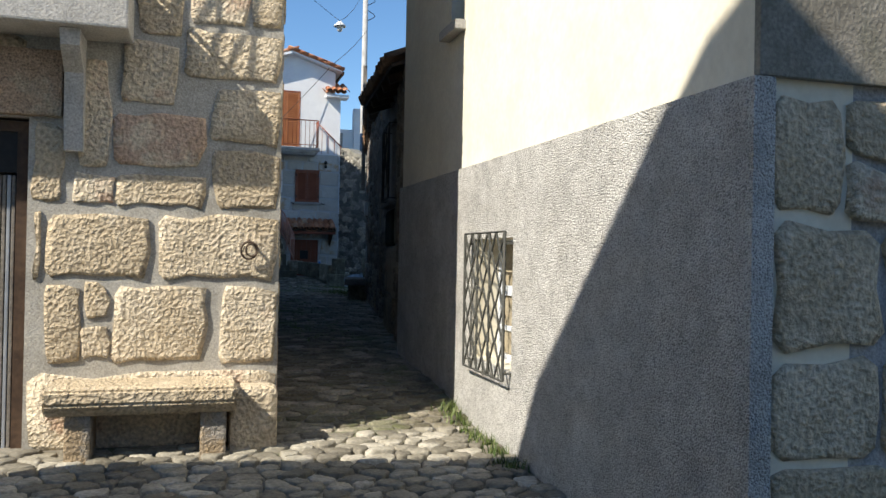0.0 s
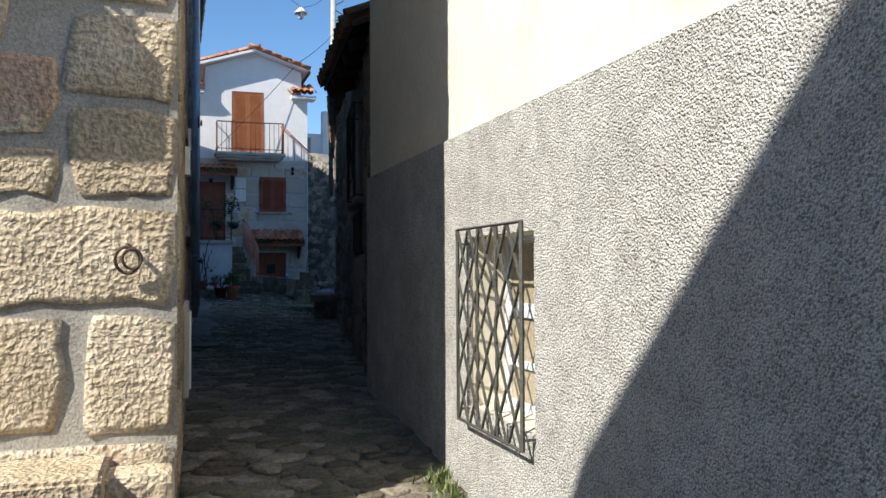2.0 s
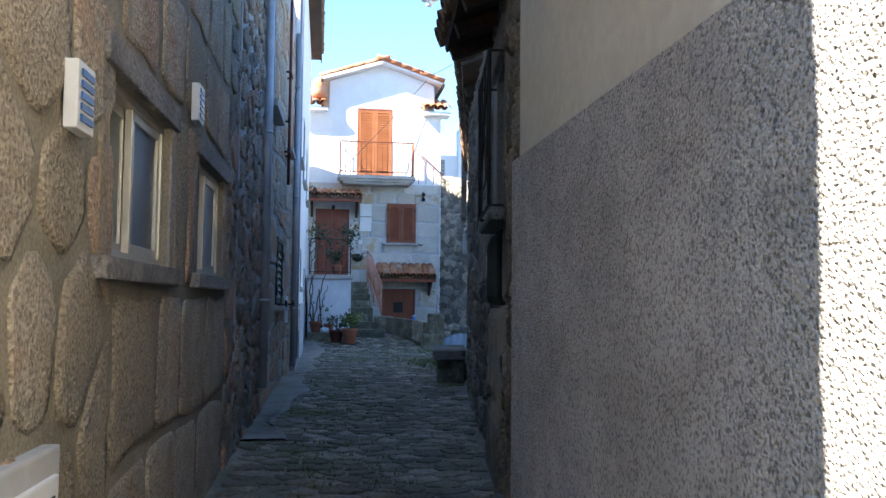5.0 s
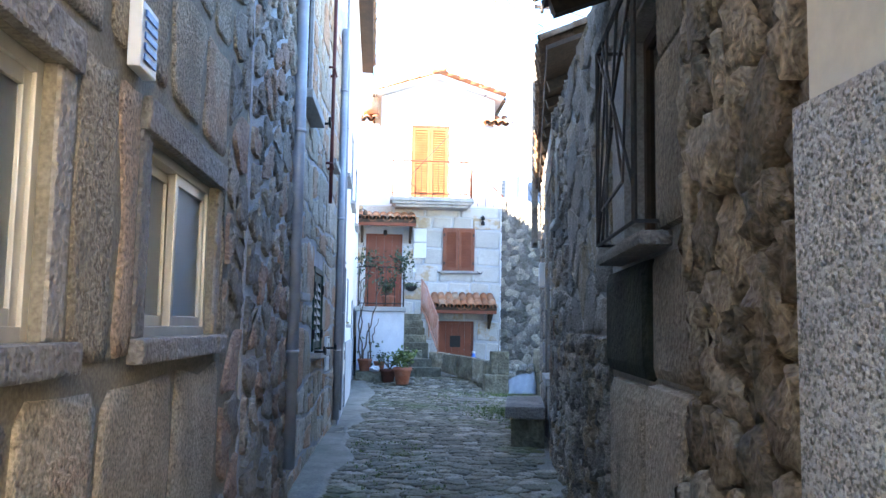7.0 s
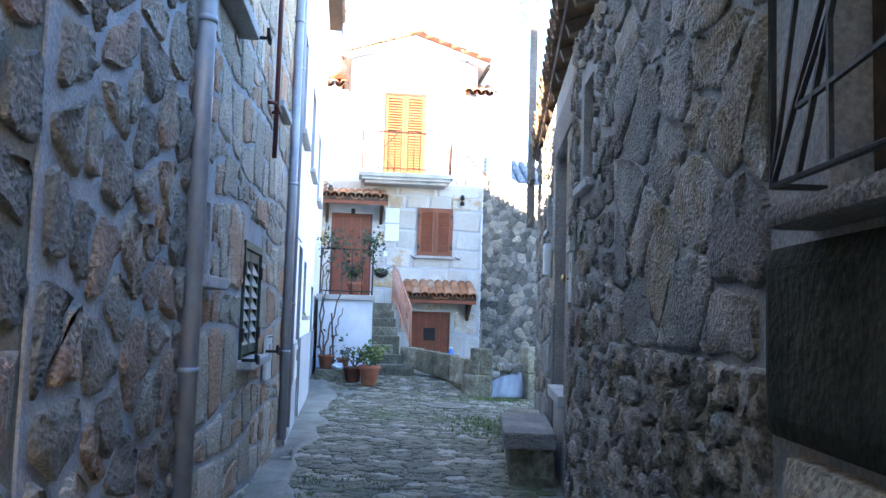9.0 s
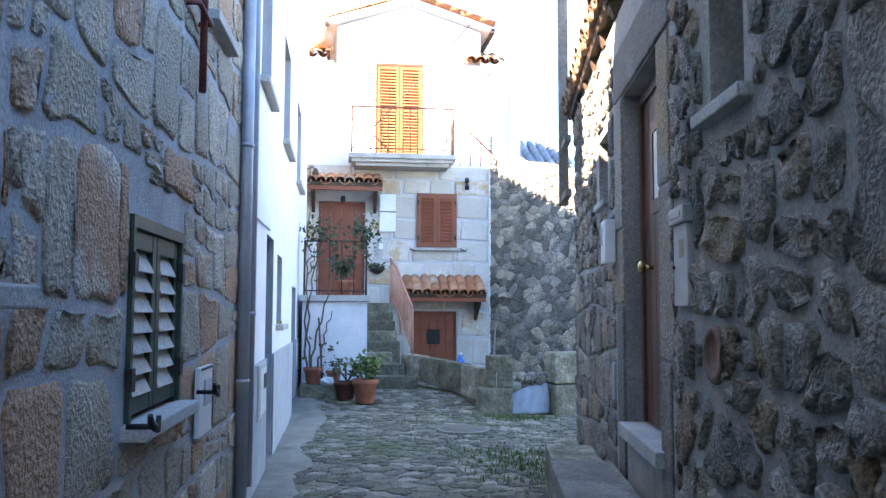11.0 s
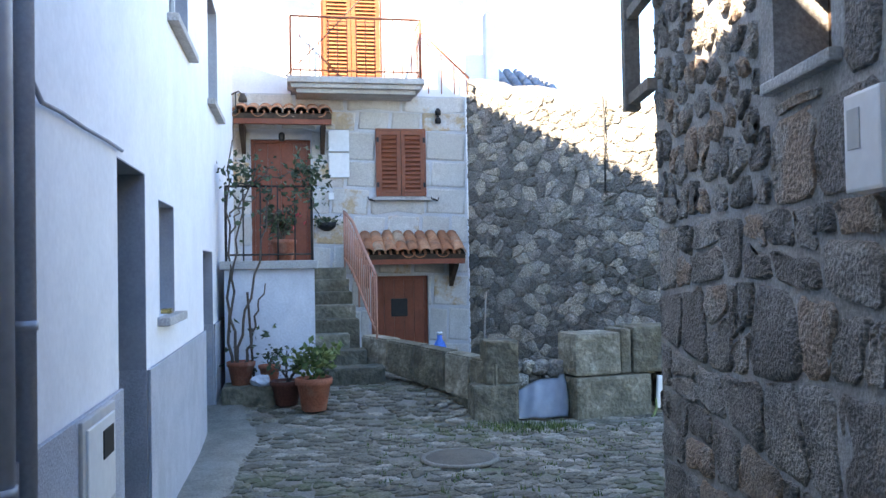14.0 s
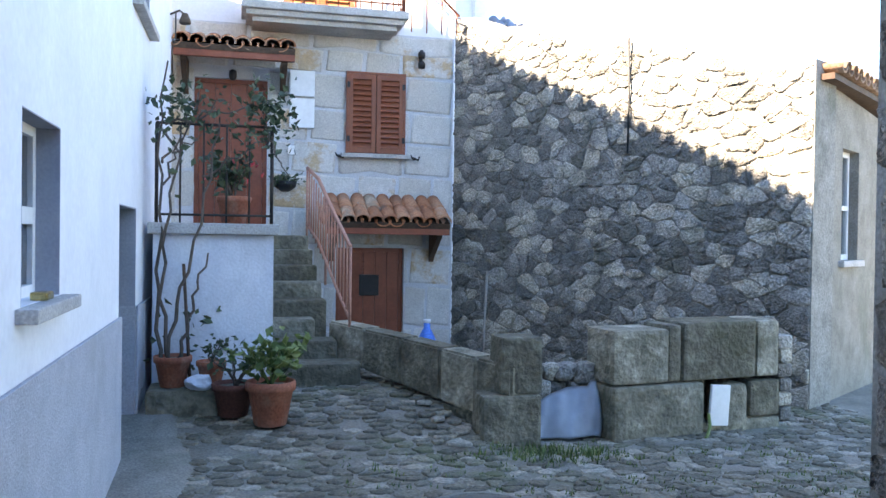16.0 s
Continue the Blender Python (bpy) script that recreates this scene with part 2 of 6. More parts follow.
M["tarp"] = mat("tarp", (0.48, 0.58, 0.70), (0.57, 0.66, 0.76), rough=0.4, fine=12, bump=0.1, grain=0.05)
M["brass"] = mat("brass", (0.55, 0.40, 0.16), (0.65, 0.48, 0.2), rough=0.25, metal=0.9, bump=0.0)
M["rebar"] = mat("rebar", (0.10, 0.03, 0.03), (0.16, 0.05, 0.045), rough=0.6, metal=0.2, bump=0.2)
M["concrete"] = mat("concrete", (0.38, 0.37, 0.35), (0.48, 0.47, 0.45), fine=70, bump=0.5, stain=(0.22, 0.21, 0.19), stain_scale=3)
# near-black colour standing for the darkness of unlit rooms
M["room_shade"] = mat("room_shade", (0.03, 0.03, 0.032), (0.05, 0.05, 0.05), bump=0.0)
M["sign_blue"] = mat("sign_blue", (0.05, 0.12, 0.30), (0.07, 0.16, 0.36), rough=0.3, bump=0.0)
M["cable"] = mat("cable", (0.03, 0.03, 0.03), (0.05, 0.05, 0.05), rough=0.5, bump=0.0)
M["cardboard"] = mat("cardboard", (0.29, 0.245, 0.17), (0.37, 0.32, 0.235), rough=0.7, bump=0.1, stain=(0.44, 0.42, 0.36), stain_amt=0.5, stain_scale=5)


def pebbledash(name):
    """Rough-cast of pale round grit in two tones, strong relief, self-shadow painted as specks."""
    m = mat(name, (0.50, 0.49, 0.47), (0.60, 0.59, 0.57), fine=8, bump=0.0, grain=0.12, stain=(0.74, 0.73, 0.71), stain_amt=0.6, stain_scale=2.2)
    nt = m.node_tree
    n, ln = nt.nodes, nt.links
    b = n["Principled BSDF"]
    geo = n["Geometry"]
    v = n.new("ShaderNodeTexVoronoi")
    v.inputs["Scale"].default_value = 100
    ln.new(geo.outputs["Position"], v.inputs["Vector"])
    v2 = n.new("ShaderNodeTexNoise")
    v2.inputs["Scale"].default_value = 105
    v2.inputs["Detail"].default_value = 3
    ln.new(geo.outputs["Position"], v2.inputs["Vector"])
    # dark specks: the grains' own small shadows put into the base colour
    mr = n.new("ShaderNodeMapRange")
    mr.inputs["From Min"].default_value, mr.inputs["From Max"].default_value = 0.36, 0.52
    mr.inputs["To Min"].default_value, mr.inputs["To Max"].default_value = 0.50, 1.04
    ln.new(v2.outputs["Fac"], mr.inputs["Value"])
    old = b.inputs["Base Color"].links[0].from_socket
    mul = n.new("ShaderNodeMix")
    mul.data_type, mul.blend_type = "RGBA", "MULTIPLY"
    mul.inputs[0].default_value = 1
    ln.new(old, mul.inputs[6])
    ln.new(mr.outputs[0], mul.inputs[7])
    ln.new(mul.outputs[2], b.inputs["Base Color"])
    add = n.new("ShaderNodeMath")
    add.operation = "SUBTRACT"
    ln.new(v2.outputs["Fac"], add.inputs[0])
    ln.new(v.outputs["Distance"], add.inputs[1])
    bp = n.new("ShaderNodeBump")
    bp.inputs["Strength"].default_value, bp.inputs["Distance"].default_value = 0.9, 0.013
    ln.new(add.outputs[0], bp.inputs["Height"])
    ln.new(bp.outputs[0], b.inputs["Normal"])
    return m


M["pebbledash"] = pebbledash("pebbledash")


def glass(name, tint=(0.8, 0.85, 0.85), rough=0.05):
    m = bpy.data.materials.new(name)
    m.use_nodes = True
    b = m.node_tree.nodes["Principled BSDF"]
    b.inputs["Base Color"].default_value = (*tint, 1)
    b.inputs["Roughness"].default_value = rough
    b.inputs["Transmission Weight"].default_value = 1.0
    b.inputs["IOR"].default_value = 1.45
    return m


M["glass"] = glass("glass")
M["glass_frosted"] = glass("glass_frosted", (0.75, 0.82, 0.85), 0.45)


# ---- mesh helpers ----
def part(name, bm, material, parent=None, label=""):
    """Links a bmesh as one mesh object, under a thing or a part where one is given."""
    me = bpy.data.meshes.new(name)
    bm.to_mesh(me)
    bm.free()
    me.materials.append(material)
    ob = new(name, me)
    if parent is not None:
        ob.parent = parent
    if label:
        ob["label"] = label
    return ob


def thing(name, label, category, at=None, group="", kind=""):
    ob = new(name)
    ob.matrix_world = at if at is not None else Matrix()
    return tagged(ob, label, category, group, kind)


def add_box(bm, a, b, m=None, bevel=0.0):
    """A box between two corners, added to bm."""
    vs = [bm.verts.new((x, y, z)) for x in (a[0], b[0]) for y in (a[1], b[1]) for z in (a[2], b[2])]
    fs = [bm.faces.new([vs[i] for i in f]) for f in ((0, 1, 3, 2), (4, 6, 7, 5), (0, 4, 5, 1), (2, 3, 7, 6), (0, 2, 6, 4), (1, 5, 7, 3))]
    if bevel:
        es = list({e for f in fs for e in f.edges})
        r = bmesh.ops.bevel(bm, geom=es, offset=bevel, segments=2, affect="EDGES", profile=0.6)
        vs = list({v for f in r["faces"] for v in f.verts} | {v for v in vs if v.is_valid})
    if m is not None:
        for v in vs:
            v.co = m @ v.co
    bmesh.ops.recalc_face_normals(bm, faces=bm.faces[:])
    return vs


def box(a, b, m=None, bevel=0.0):
    bm = bmesh.new()
    add_box(bm, a, b, m, bevel)
    return bm


def tube(points, r, sides=8, closed=False):
    """A round bar along a line of points; r is one radius or one for each point."""
    bm = bmesh.new()
    pts = [Vector(p) for p in points]
    rs = r if isinstance(r, (list, tuple)) else [r] * len(pts)
    rings = []
    last = None
    for i, p in enumerate(pts):
        q0, q1 = pts[max(i - 1, 0)], pts[min(i + 1, len(pts) - 1)]
        if closed:
            q0, q1 = pts[i - 1], pts[(i + 1) % len(pts)]
        d = (q1 - q0).normalized()
        a = d.orthogonal().normalized() if last is None else (last - d * last.dot(d)).normalized()
        last = a
        c = d.cross(a)
        rings.append([bm.verts.new(p + rs[i] * (a * math.cos(2 * math.pi * k / sides) + c * math.sin(2 * math.pi * k / sides))) for k in range(sides)])
    for i in range(len(rings) if closed else len(rings) - 1):
        u, v = rings[i], rings[(i + 1) % len(rings)]
        for k in range(sides):
            f = bm.faces.new((u[k], u[(k + 1) % sides], v[(k + 1) % sides], v[k]))
            f.smooth = sides > 5
    if not closed:
        bm.faces.new(rings[0][::-1])
        bm.faces.new(rings[-1])
    bmesh.ops.recalc_face_normals(bm, faces=bm.faces[:])
    return bm


def lathe(profile, sides=24, bm=None, at=(0, 0, 0)):
    """A turned body from (radius, height) pairs."""
    bm = bm or bmesh.new()
    rings = [[bm.verts.new((at[0] + r * math.cos(2 * math.pi * k / sides), at[1] + r * math.sin(2 * math.pi * k / sides), at[2] + z)) for k in range(sides)] for r, z in profile]
    for u, v in zip(rings, rings[1:]):
        for k in range(sides):
            f = bm.faces.new((u[k], u[(k + 1) % sides], v[(k + 1) % sides], v[k]))
            f.smooth = True
    bm.faces.new(rings[0][::-1])
    bm.faces.new(rings[-1])
    return bm


def prism(outline, a, b, axis="x"):
    """A solid of one outline between a and b along an axis. Outline pairs are (y, z), (x, z) or (x, y)."""
    bm = bmesh.new()

    def put(p, w):
        return bm.verts.new({"x": (w, *p), "y": (p[0], w, p[1]), "z": (*p, w)}[axis])
    u, v = [put(p, a) for p in outline], [put(p, b) for p in outline]
    bm.faces.new(u[::-1])
    bm.faces.new(v)
    k = len(outline)
    for i in range(k):
        bm.faces.new((u[i], u[(i + 1) % k], v[(i + 1) % k], v[i]))
    bmesh.ops.recalc_face_normals(bm, faces=bm.faces[:])
    return bm


def wall_frame(p, q, z=0.0):
    """A wall's own axes: x along the wall from p to q, z up, y into the wall (the face seen is at y = 0)."""
    d = (Vector((*q, 0)) - Vector((*p, 0)))
    return Matrix.Translation((*p, z)) @ Matrix.Rotation(math.atan2(d.y, d.x), 4, "Z"), d.length


def wall_mesh(u0, u1, v0, v1, thick, holes=(), top=None):
    """A wall with openings through it. holes: (u0, u1, v0, v1). top: a function of u for an uneven top."""
    bm = bmesh.new()
    us = sorted({u0, u1, *(min(max(h[i], u0), u1) for h in holes for i in (0, 1)), *([u0 + (u1 - u0) * k / 12 for k in range(13)] if top else [])})
    vs = sorted({v0, v1, *(min(max(h[i], v0), v1) for h in holes for i in (2, 3))})
    solid = [[not any(h[0] < (us[i] + us[i + 1]) / 2 < h[1] and h[2] < (vs[j] + vs[j + 1]) / 2 < h[3] for h in holes) for j in range(len(vs) - 1)] for i in range(len(us) - 1)]
    cache = {}

    def vert(i, j, k):
        if (i, j, k) not in cache:
            z = top(us[i]) if top and j == len(vs) - 1 else vs[j]
            cache[i, j, k] = bm.verts.new((us[i], k * thick, z))
        return cache[i, j, k]

    def ok(i, j):
        return 0 <= i < len(us) - 1 and 0 <= j < len(vs) - 1 and solid[i][j]
    for i in range(len(us) - 1):
        for j in range(len(vs) - 1):
            if not solid[i][j]:
                continue
            bm.faces.new((vert(i, j, 0), vert(i + 1, j, 0), vert(i + 1, j + 1, 0), vert(i, j + 1, 0)))
            bm.faces.new((vert(i, j, 1), vert(i, j + 1, 1), vert(i + 1, j + 1, 1), vert(i + 1, j, 1)))
            for (di, dj), (a, b) in {(-1, 0): ((0, 0), (0, 1)), (1, 0): ((1, 0), (1, 1)), (0, -1): ((0, 0), (1, 0)), (0, 1): ((0, 1), (1, 1))}.items():
                if not ok(i + di, j + dj):
                    bm.faces.new((vert(i + a[0], j + a[1], 0), vert(i + b[0], j + b[1], 0), vert(i + b[0], j + b[1], 1), vert(i + a[0], j + a[1], 1)))
    bmesh.ops.recalc_face_normals(bm, faces=bm.faces[:])
    return bm


def wall(name, p, q, v0, v1, thick, material, label, holes=(), top=None):
    m, length = wall_frame(p, q)
    ob = part(name, wall_mesh(0, length, v0, v1, thick, holes, top), material)
    ob.matrix_world = m
    return tagged(ob, label, "wall", kind="structure")


def ground_z(x, y):
    """The height of the ground: it climbs up the lane and again to the foot of the stairs."""
    ys = (-30, 4.5, 6.3, 7.3, 9.6, 13, 16, 22, 24, 60)
    zs = (-0.1, 0.0, 0.08, 0.25, 0.38, 0.47, 0.53, 0.50, 0.46, 0.30)
    z = float(np.interp(y, ys, zs))
    k = min(1, max(0, (y - 22.6) / 2.6)) * min(1, max(0, (4.0 - x) / 0.6))
    return z + 0.26 * k * k * (3 - 2 * k)
# ---- pieces: stones, blocks and cobbles ----
def clip(poly, nx, ny, d):
    """The part of a convex polygon where nx*x + ny*y <= d."""
    out = []
    k = len(poly)
    for i in range(k):
        a, b = poly[i], poly[(i + 1) % k]
        da, db = nx * a[0] + ny * a[1] - d, nx * b[0] + ny * b[1] - d
        if da <= 0:
            out.append(a)
        if da * db < 0:
            t = da / (da - db)
            out.append((a[0] + t * (b[0] - a[0]), a[1] + t * (b[1] - a[1])))
    return out


def area(poly):
    return 0.5 * sum(poly[i - 1][0] * poly[i][1] - poly[i][0] * poly[i - 1][1] for i in range(len(poly)))


def avoid(poly, holes):
    """Cuts a polygon back so that it keeps clear of rectangular openings."""
    for h in holes:
        if len(poly) < 3:
            return poly
        us, vs = [p[0] for p in poly], [p[1] for p in poly]
        if max(us) <= h[0] or min(us) >= h[1] or max(vs) <= h[2] or min(vs) >= h[3]:
            continue
        cuts = [clip(poly, 1, 0, h[0]), clip(poly, -1, 0, -h[1]), clip(poly, 0, 1, h[2]), clip(poly, 0, -1, -h[3])]
        poly = max(cuts, key=lambda c: area(c) if len(c) > 2 else 0)
    return poly


def rubble_cells(rng, u0, u1, v0, v1, su, sv, jitter=0.42, holes=(), drop=0.0):
    """Irregular stones: one cell round each of a set of scattered points, wider than high."""
    nu, nv = max(1, round((u1 - u0) / su)), max(1, round((v1 - v0) / sv))
    du, dv = (u1 - u0) / nu, (v1 - v0) / nv
    pts = {}
    for j in range(nv):
        for i in range(nu):
            if rng.random() < drop:
                continue
            pts[i, j] = (u0 + (i + 0.5 + 0.5 * (j % 2) - 0.25 + rng.uniform(-jitter, jitter)) * du, v0 + (j + 0.5 + rng.uniform(-jitter, jitter)) * dv)
    cells = []
    k = du / dv
    for (i, j), p in pts.items():
        poly = [(u0, v0), (u1, v0), (u1, v1), (u0, v1)]
        for a in range(-3, 4):
            for b in range(-3, 4):
                q = pts.get((i + a, j + b))
                if q is None or (a == 0 and b == 0):
                    continue
                nx, ny = (q[0] - p[0]), (q[1] - p[1]) * k * k
                mx, my = (p[0] + q[0]) / 2, (p[1] + q[1]) / 2
                poly = clip(poly, nx, ny, nx * mx + ny * my)
                if len(poly) < 3:
                    break
            if len(poly) < 3:
                break
        poly = avoid(poly, holes)
        if len(poly) > 2 and area(poly) > 0.15 * du * dv:
            cells.append(poly)
    return cells


def course_cells(rng, u0, u1, rows, wmin, wmax, holes=(), skew=0.03, split=0.0):
    """Roughly squared blocks in wavering courses; some places are filled by two or three small stones."""
    cells = []

    def line(k, u):
        return rows[k] + (skew * math.sin(1.9 * u + 2.3 * k) if 0 < k < len(rows) - 1 else 0)
    for k in range(len(rows) - 1):
        u = u0
        lean = 0
        while u < u1 - 0.02:
            w = rng.uniform(wmin, wmax)
            if u + w > u1 - wmin * 0.6:
                w = u1 - u
            e = rng.uniform(-skew, skew) if u + w < u1 else 0
            a, b, c, d = (u - lean, line(k, u)), (u + w - e, line(k, u + w)), (u + w + e, line(k + 1, u + w)), (u + lean, line(k + 1, u))
            polys = [[a, b, c, d]]
            if split and rng.random() < split:
                f, g = rng.uniform(0.3, 0.7), rng.uniform(0.3, 0.7)
                p, q = (a[0] + (d[0] - a[0]) * f, a[1] + (d[1] - a[1]) * f), (b[0] + (c[0] - b[0]) * g, b[1] + (c[1] - b[1]) * g)
                polys = [[a, b, q, p], [p, q, c, d]]
                if rng.random() < 0.5:
                    h = rng.uniform(0.3, 0.7)
                    r, t = (p[0] + (q[0] - p[0]) * h, p[1] + (q[1] - p[1]) * h), (d[0] + (c[0] - d[0]) * h, d[1] + (c[1] - d[1]) * h)
                    polys = [polys[0], [p, r, t, d], [r, q, c, t]]
            lean = e
            u += w
            for poly in polys:
                poly = avoid(poly, holes)
                if len(poly) > 2 and area(poly) > 0.004:
                    cells.append(poly)
    return cells


def stone_mesh(bm, rng, poly, gap, depth, rounding=0.25, face="y", rough=0.012, base=0.0):
    """One stone: its outline drawn in by half a joint, rounded, and bulging out of the wall or up from the ground."""
    cx, cy = sum(p[0] for p in poly) / len(poly), sum(p[1] for p in poly) / len(poly)
    size = math.sqrt(max(area(poly), 1e-4))
    g = min(gap / size, 0.35)
    pts = []
    k = len(poly)
    for i in range(k):
        a, b, c = poly[i - 1], poly[i], poly[(i + 1) % k]
        for w in ((1 - rounding, a), (1 - rounding, c)):
            pts.append((b[0] * w[0] + w[1][0] * rounding, b[1] * w[0] + w[1][1] * rounding))
    keep = []
    for i, p in enumerate(pts):
        if keep and math.hypot(p[0] - keep[-1][0], p[1] - keep[-1][1]) < 0.1 * size:
            continue
        keep.append(p)
        q = pts[(i + 1) % len(pts)]
        dx, dy = q[0] - p[0], q[1] - p[1]
        if math.hypot(dx, dy) > 0.3 * size:
            w = rng.uniform(-0.09, 0.05)
            keep.append((p[0] + dx * 0.5 + dy * w, p[1] + dy * 0.5 - dx * w))
    if len(keep) < 4:
        keep = pts
    pts = keep

    def ring(s, d, wob):
        out = []
        for x, y in pts:
            x, y = cx + (x - cx) * s + rng.uniform(-wob, wob), cy + (y - cy) * s + rng.uniform(-wob, wob)
            dd = d + (rng.uniform(-rough, rough) if d > 0.005 else 0)
            out.append(bm.verts.new((x, -dd, y) if face == "y" else (x, y, base + dd)))
        return out
    rings = [ring(1 - g, -0.012, 0), ring(1 - g * 1.1, depth * 0.8, rough * 0.4), ring((1 - g) * 0.86, depth, rough * 0.6)]
    for u, v in zip(rings, rings[1:]):
        for i in range(len(pts)):
            f = bm.faces.new((u[i], u[(i + 1) % len(pts)], v[(i + 1) % len(pts)], v[i]))
            f.smooth = True
    dd = depth * rng.uniform(0.98, 1.12)
    c = bm.verts.new((cx, -dd, cy) if face == "y" else (cx, cy, base + dd))
    v = rings[-1]
    for i in range(len(pts)):
        bm.faces.new((v[i], v[(i + 1) % len(pts)], c)).smooth = True


def lay_stones(parent, cells, rng, gap, depth, material, m=None, near=None, limit=300, name="stone", face="y", rounding=0.25, rough=0.012, height=None):
    """Stones as parts of their wall or ground: those in the near stretch singly, the rest joined."""
    rest = bmesh.new()
    left, count = 0, 0
    for poly in cells:
        cx, cy = sum(p[0] for p in poly) / len(poly), sum(p[1] for p in poly) / len(poly)
        d = depth * rng.uniform(0.65, 1.35)
        base = height(cx, cy) if height else 0.0
        single = count < limit and (near is None or near(cx, cy))
        bm = bmesh.new() if single else rest
        stone_mesh(bm, rng, poly, gap * rng.uniform(0.8, 1.3), d, rounding, face, rough, base)
        if single:
            bmesh.ops.recalc_face_normals(bm, faces=bm.faces[:])
            ob = part(name, bm, material, parent)
            count += 1
        else:
            left += 1
    if left:
        bmesh.ops.recalc_face_normals(rest, faces=rest.faces[:])
        ob = part(name + "_field", rest, material, parent)
        ob["kind"] = "stuff"
    else:
        rest.free()


# ---- large structure ----
def build_ground():
    bm = bmesh.new()
    xs = [-400, -60, -12, *[-6 + 0.5 * k for k in range(37)], 20, 60, 400]
    ys = [-400, -60, -12, *[-6 + 0.5 * k for k in range(85)], 45, 80, 400]
    grid = [[bm.verts.new((x, y, ground_z(x, y) - 0.02)) for y in ys] for x in xs]
    for i in range(len(xs) - 1):
        for j in range(len(ys) - 1):
            bm.faces.new((grid[i][j], grid[i + 1][j], grid[i + 1][j + 1], grid[i][j + 1])).smooth = True
    return tagged(part("ground", bm, M["earth"]), "trodden earth between the cobbles, mossy in places", "ground", kind="structure")


ground = build_ground()
AX, AY = 0.61, 6.25
# openings: (u0, u1, v0, v1) along each wall
FRONT_A = [(2.55, 3.93, -0.3, 2.32)]
SIDE_A = [(1.84, 2.86, 1.73, 2.38), (3.60, 4.60, 1.73, 2.38)]
HOLES_B = [(1.84, 2.26, 2.03, 2.42), (3.44, 4.30, 1.52, 2.30), (1.98, 2.82, 3.62, 5.0)]
HOLES_W = [(1.59, 2.35, 0.2, 2.66), (2.82, 3.49, 1.80, 2.55), (5.34, 6.24, 0.2, 2.28), (0.82, 1.74, 3.9, 5.15), (3.36, 4.42, 3.9, 5.15), (6.0, 7.05, 3.84, 5.05)]
HOLES_R = [(3.95, 4.8, 2.15, 3.25), (0.26, 0.64, 2.78, 3.5)]
HOLES_RH = [(2.90, 3.97, 1.25, 3.38), (1.73, 2.2, 2.8, 3.3)]
HOLES_E = [(0.82, 1.78, 2.1, 4.2), (2.88, 3.66, 3.26, 4.36), (2.74, 3.70, 0.3, 1.93)]
# tops of house A and B walls, out of view, are raised to darken the lane
wall_a = wall("wall_house_a_front", (-5.0, AY), (AX, AY), -0.3, 10.4, 0.5, M["mortar_light"], "front wall of golden granite blocks in pale mortar", FRONT_A)
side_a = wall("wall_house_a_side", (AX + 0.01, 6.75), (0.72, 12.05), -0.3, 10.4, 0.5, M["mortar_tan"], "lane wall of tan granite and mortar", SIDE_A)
wall_b = wall("wall_house_b", (0.73, 12.05), (0.90, 18.2), -0.3, 5.7, 0.5, M["mortar_grey"], "lane wall of grey rubble and mortar", HOLES_B, top=lambda u: 7.2 if u < 4.2 else 5.95)
wall_w = wall("wall_white_house", (0.95, 18.2), (0.95, 27.5), -0.3, 8.1, 0.45, M["white"], "whitewashed lane wall of a tall house", HOLES_W)
wall("wall_white_house_end", (0.5, 27.5), (-3.0, 27.5), -0.3, 8.1, 0.45, M["white"], "end wall of the white house")
wall("wall_white_house_gable", (-3.0, 18.2), (0.5, 18.2), 5.7, 8.1, 0.4, M["white"], "low gable of the white house over its neighbour's roof")
# hidden wall, added so its sloped top shades the end house front
wall("wall_neighbour", (0.85, 27.52), (0.85, 29.0), -0.3, 7.6, 0.4, M["white"], "unseen sloped wall added to shade the end house front", top=lambda u: 8.0 - 1.6 * u)
wall_p = wall("wall_right_plaster", (2.22, 9.1), (2.22, 3.02), -0.3, 6.0, 0.5, M["cream"], "cream plaster wall above a grey pebbledash dado", [(1.77, 2.15, 3.5, 4.4), (2.59, 3.51, 0.62, 1.58)])
wall_f = wall("wall_right_front", (2.72, 3.02), (9.0, 3.02), -0.3, 6.0, 0.5, M["mortar_grey"], "front wall of large granite blocks in grey mortar")
wall_r = wall("wall_right_rubble", (3.17, 15.6), (2.34, 9.1), -0.3, 3.9, 0.5, M["mortar_dark"], "dark rubble wall", HOLES_R)
wall_rh = wall("wall_right_house", (3.98, 20.2), (3.17, 15.6), -0.3, 4.0, 0.5, M["mortar_dark"], "rubble wall of a low house with a door", HOLES_RH)
wall_re = wall("wall_right_house_end", (7.0, 20.2), (4.55, 20.2), -0.3, 4.0, 0.5, M["mortar_dark"], "end wall of the low house")
wall_e = wall("wall_end_house", (0.3, 29.1), (4.7, 29.1), -0.3, 4.95, 0.4, M["joint_grey"], "granite front wall of the house at the end", HOLES_E)
wall("wall_end_house_upper", (0.3, 29.1), (4.7, 29.1), 4.95, 7.1, 0.4, M["white"], "white plaster upper wall", [(1.99, 2.95, 5.2, 7.1)])
wall("wall_end_house_flank", (4.7, 29.5), (4.7, 36.0), -0.3, 7.1, 0.4, M["white"], "white side wall of the end house")
wall_s = wall("wall_far_stone", (4.72, 29.1), (7.2, 24.6), -0.3, 5.2, 0.5, M["mortar_far"], "tall old rubble yard wall", top=lambda u: 5.25 - 0.27 * u + 0.06 * math.sin(5 * u))
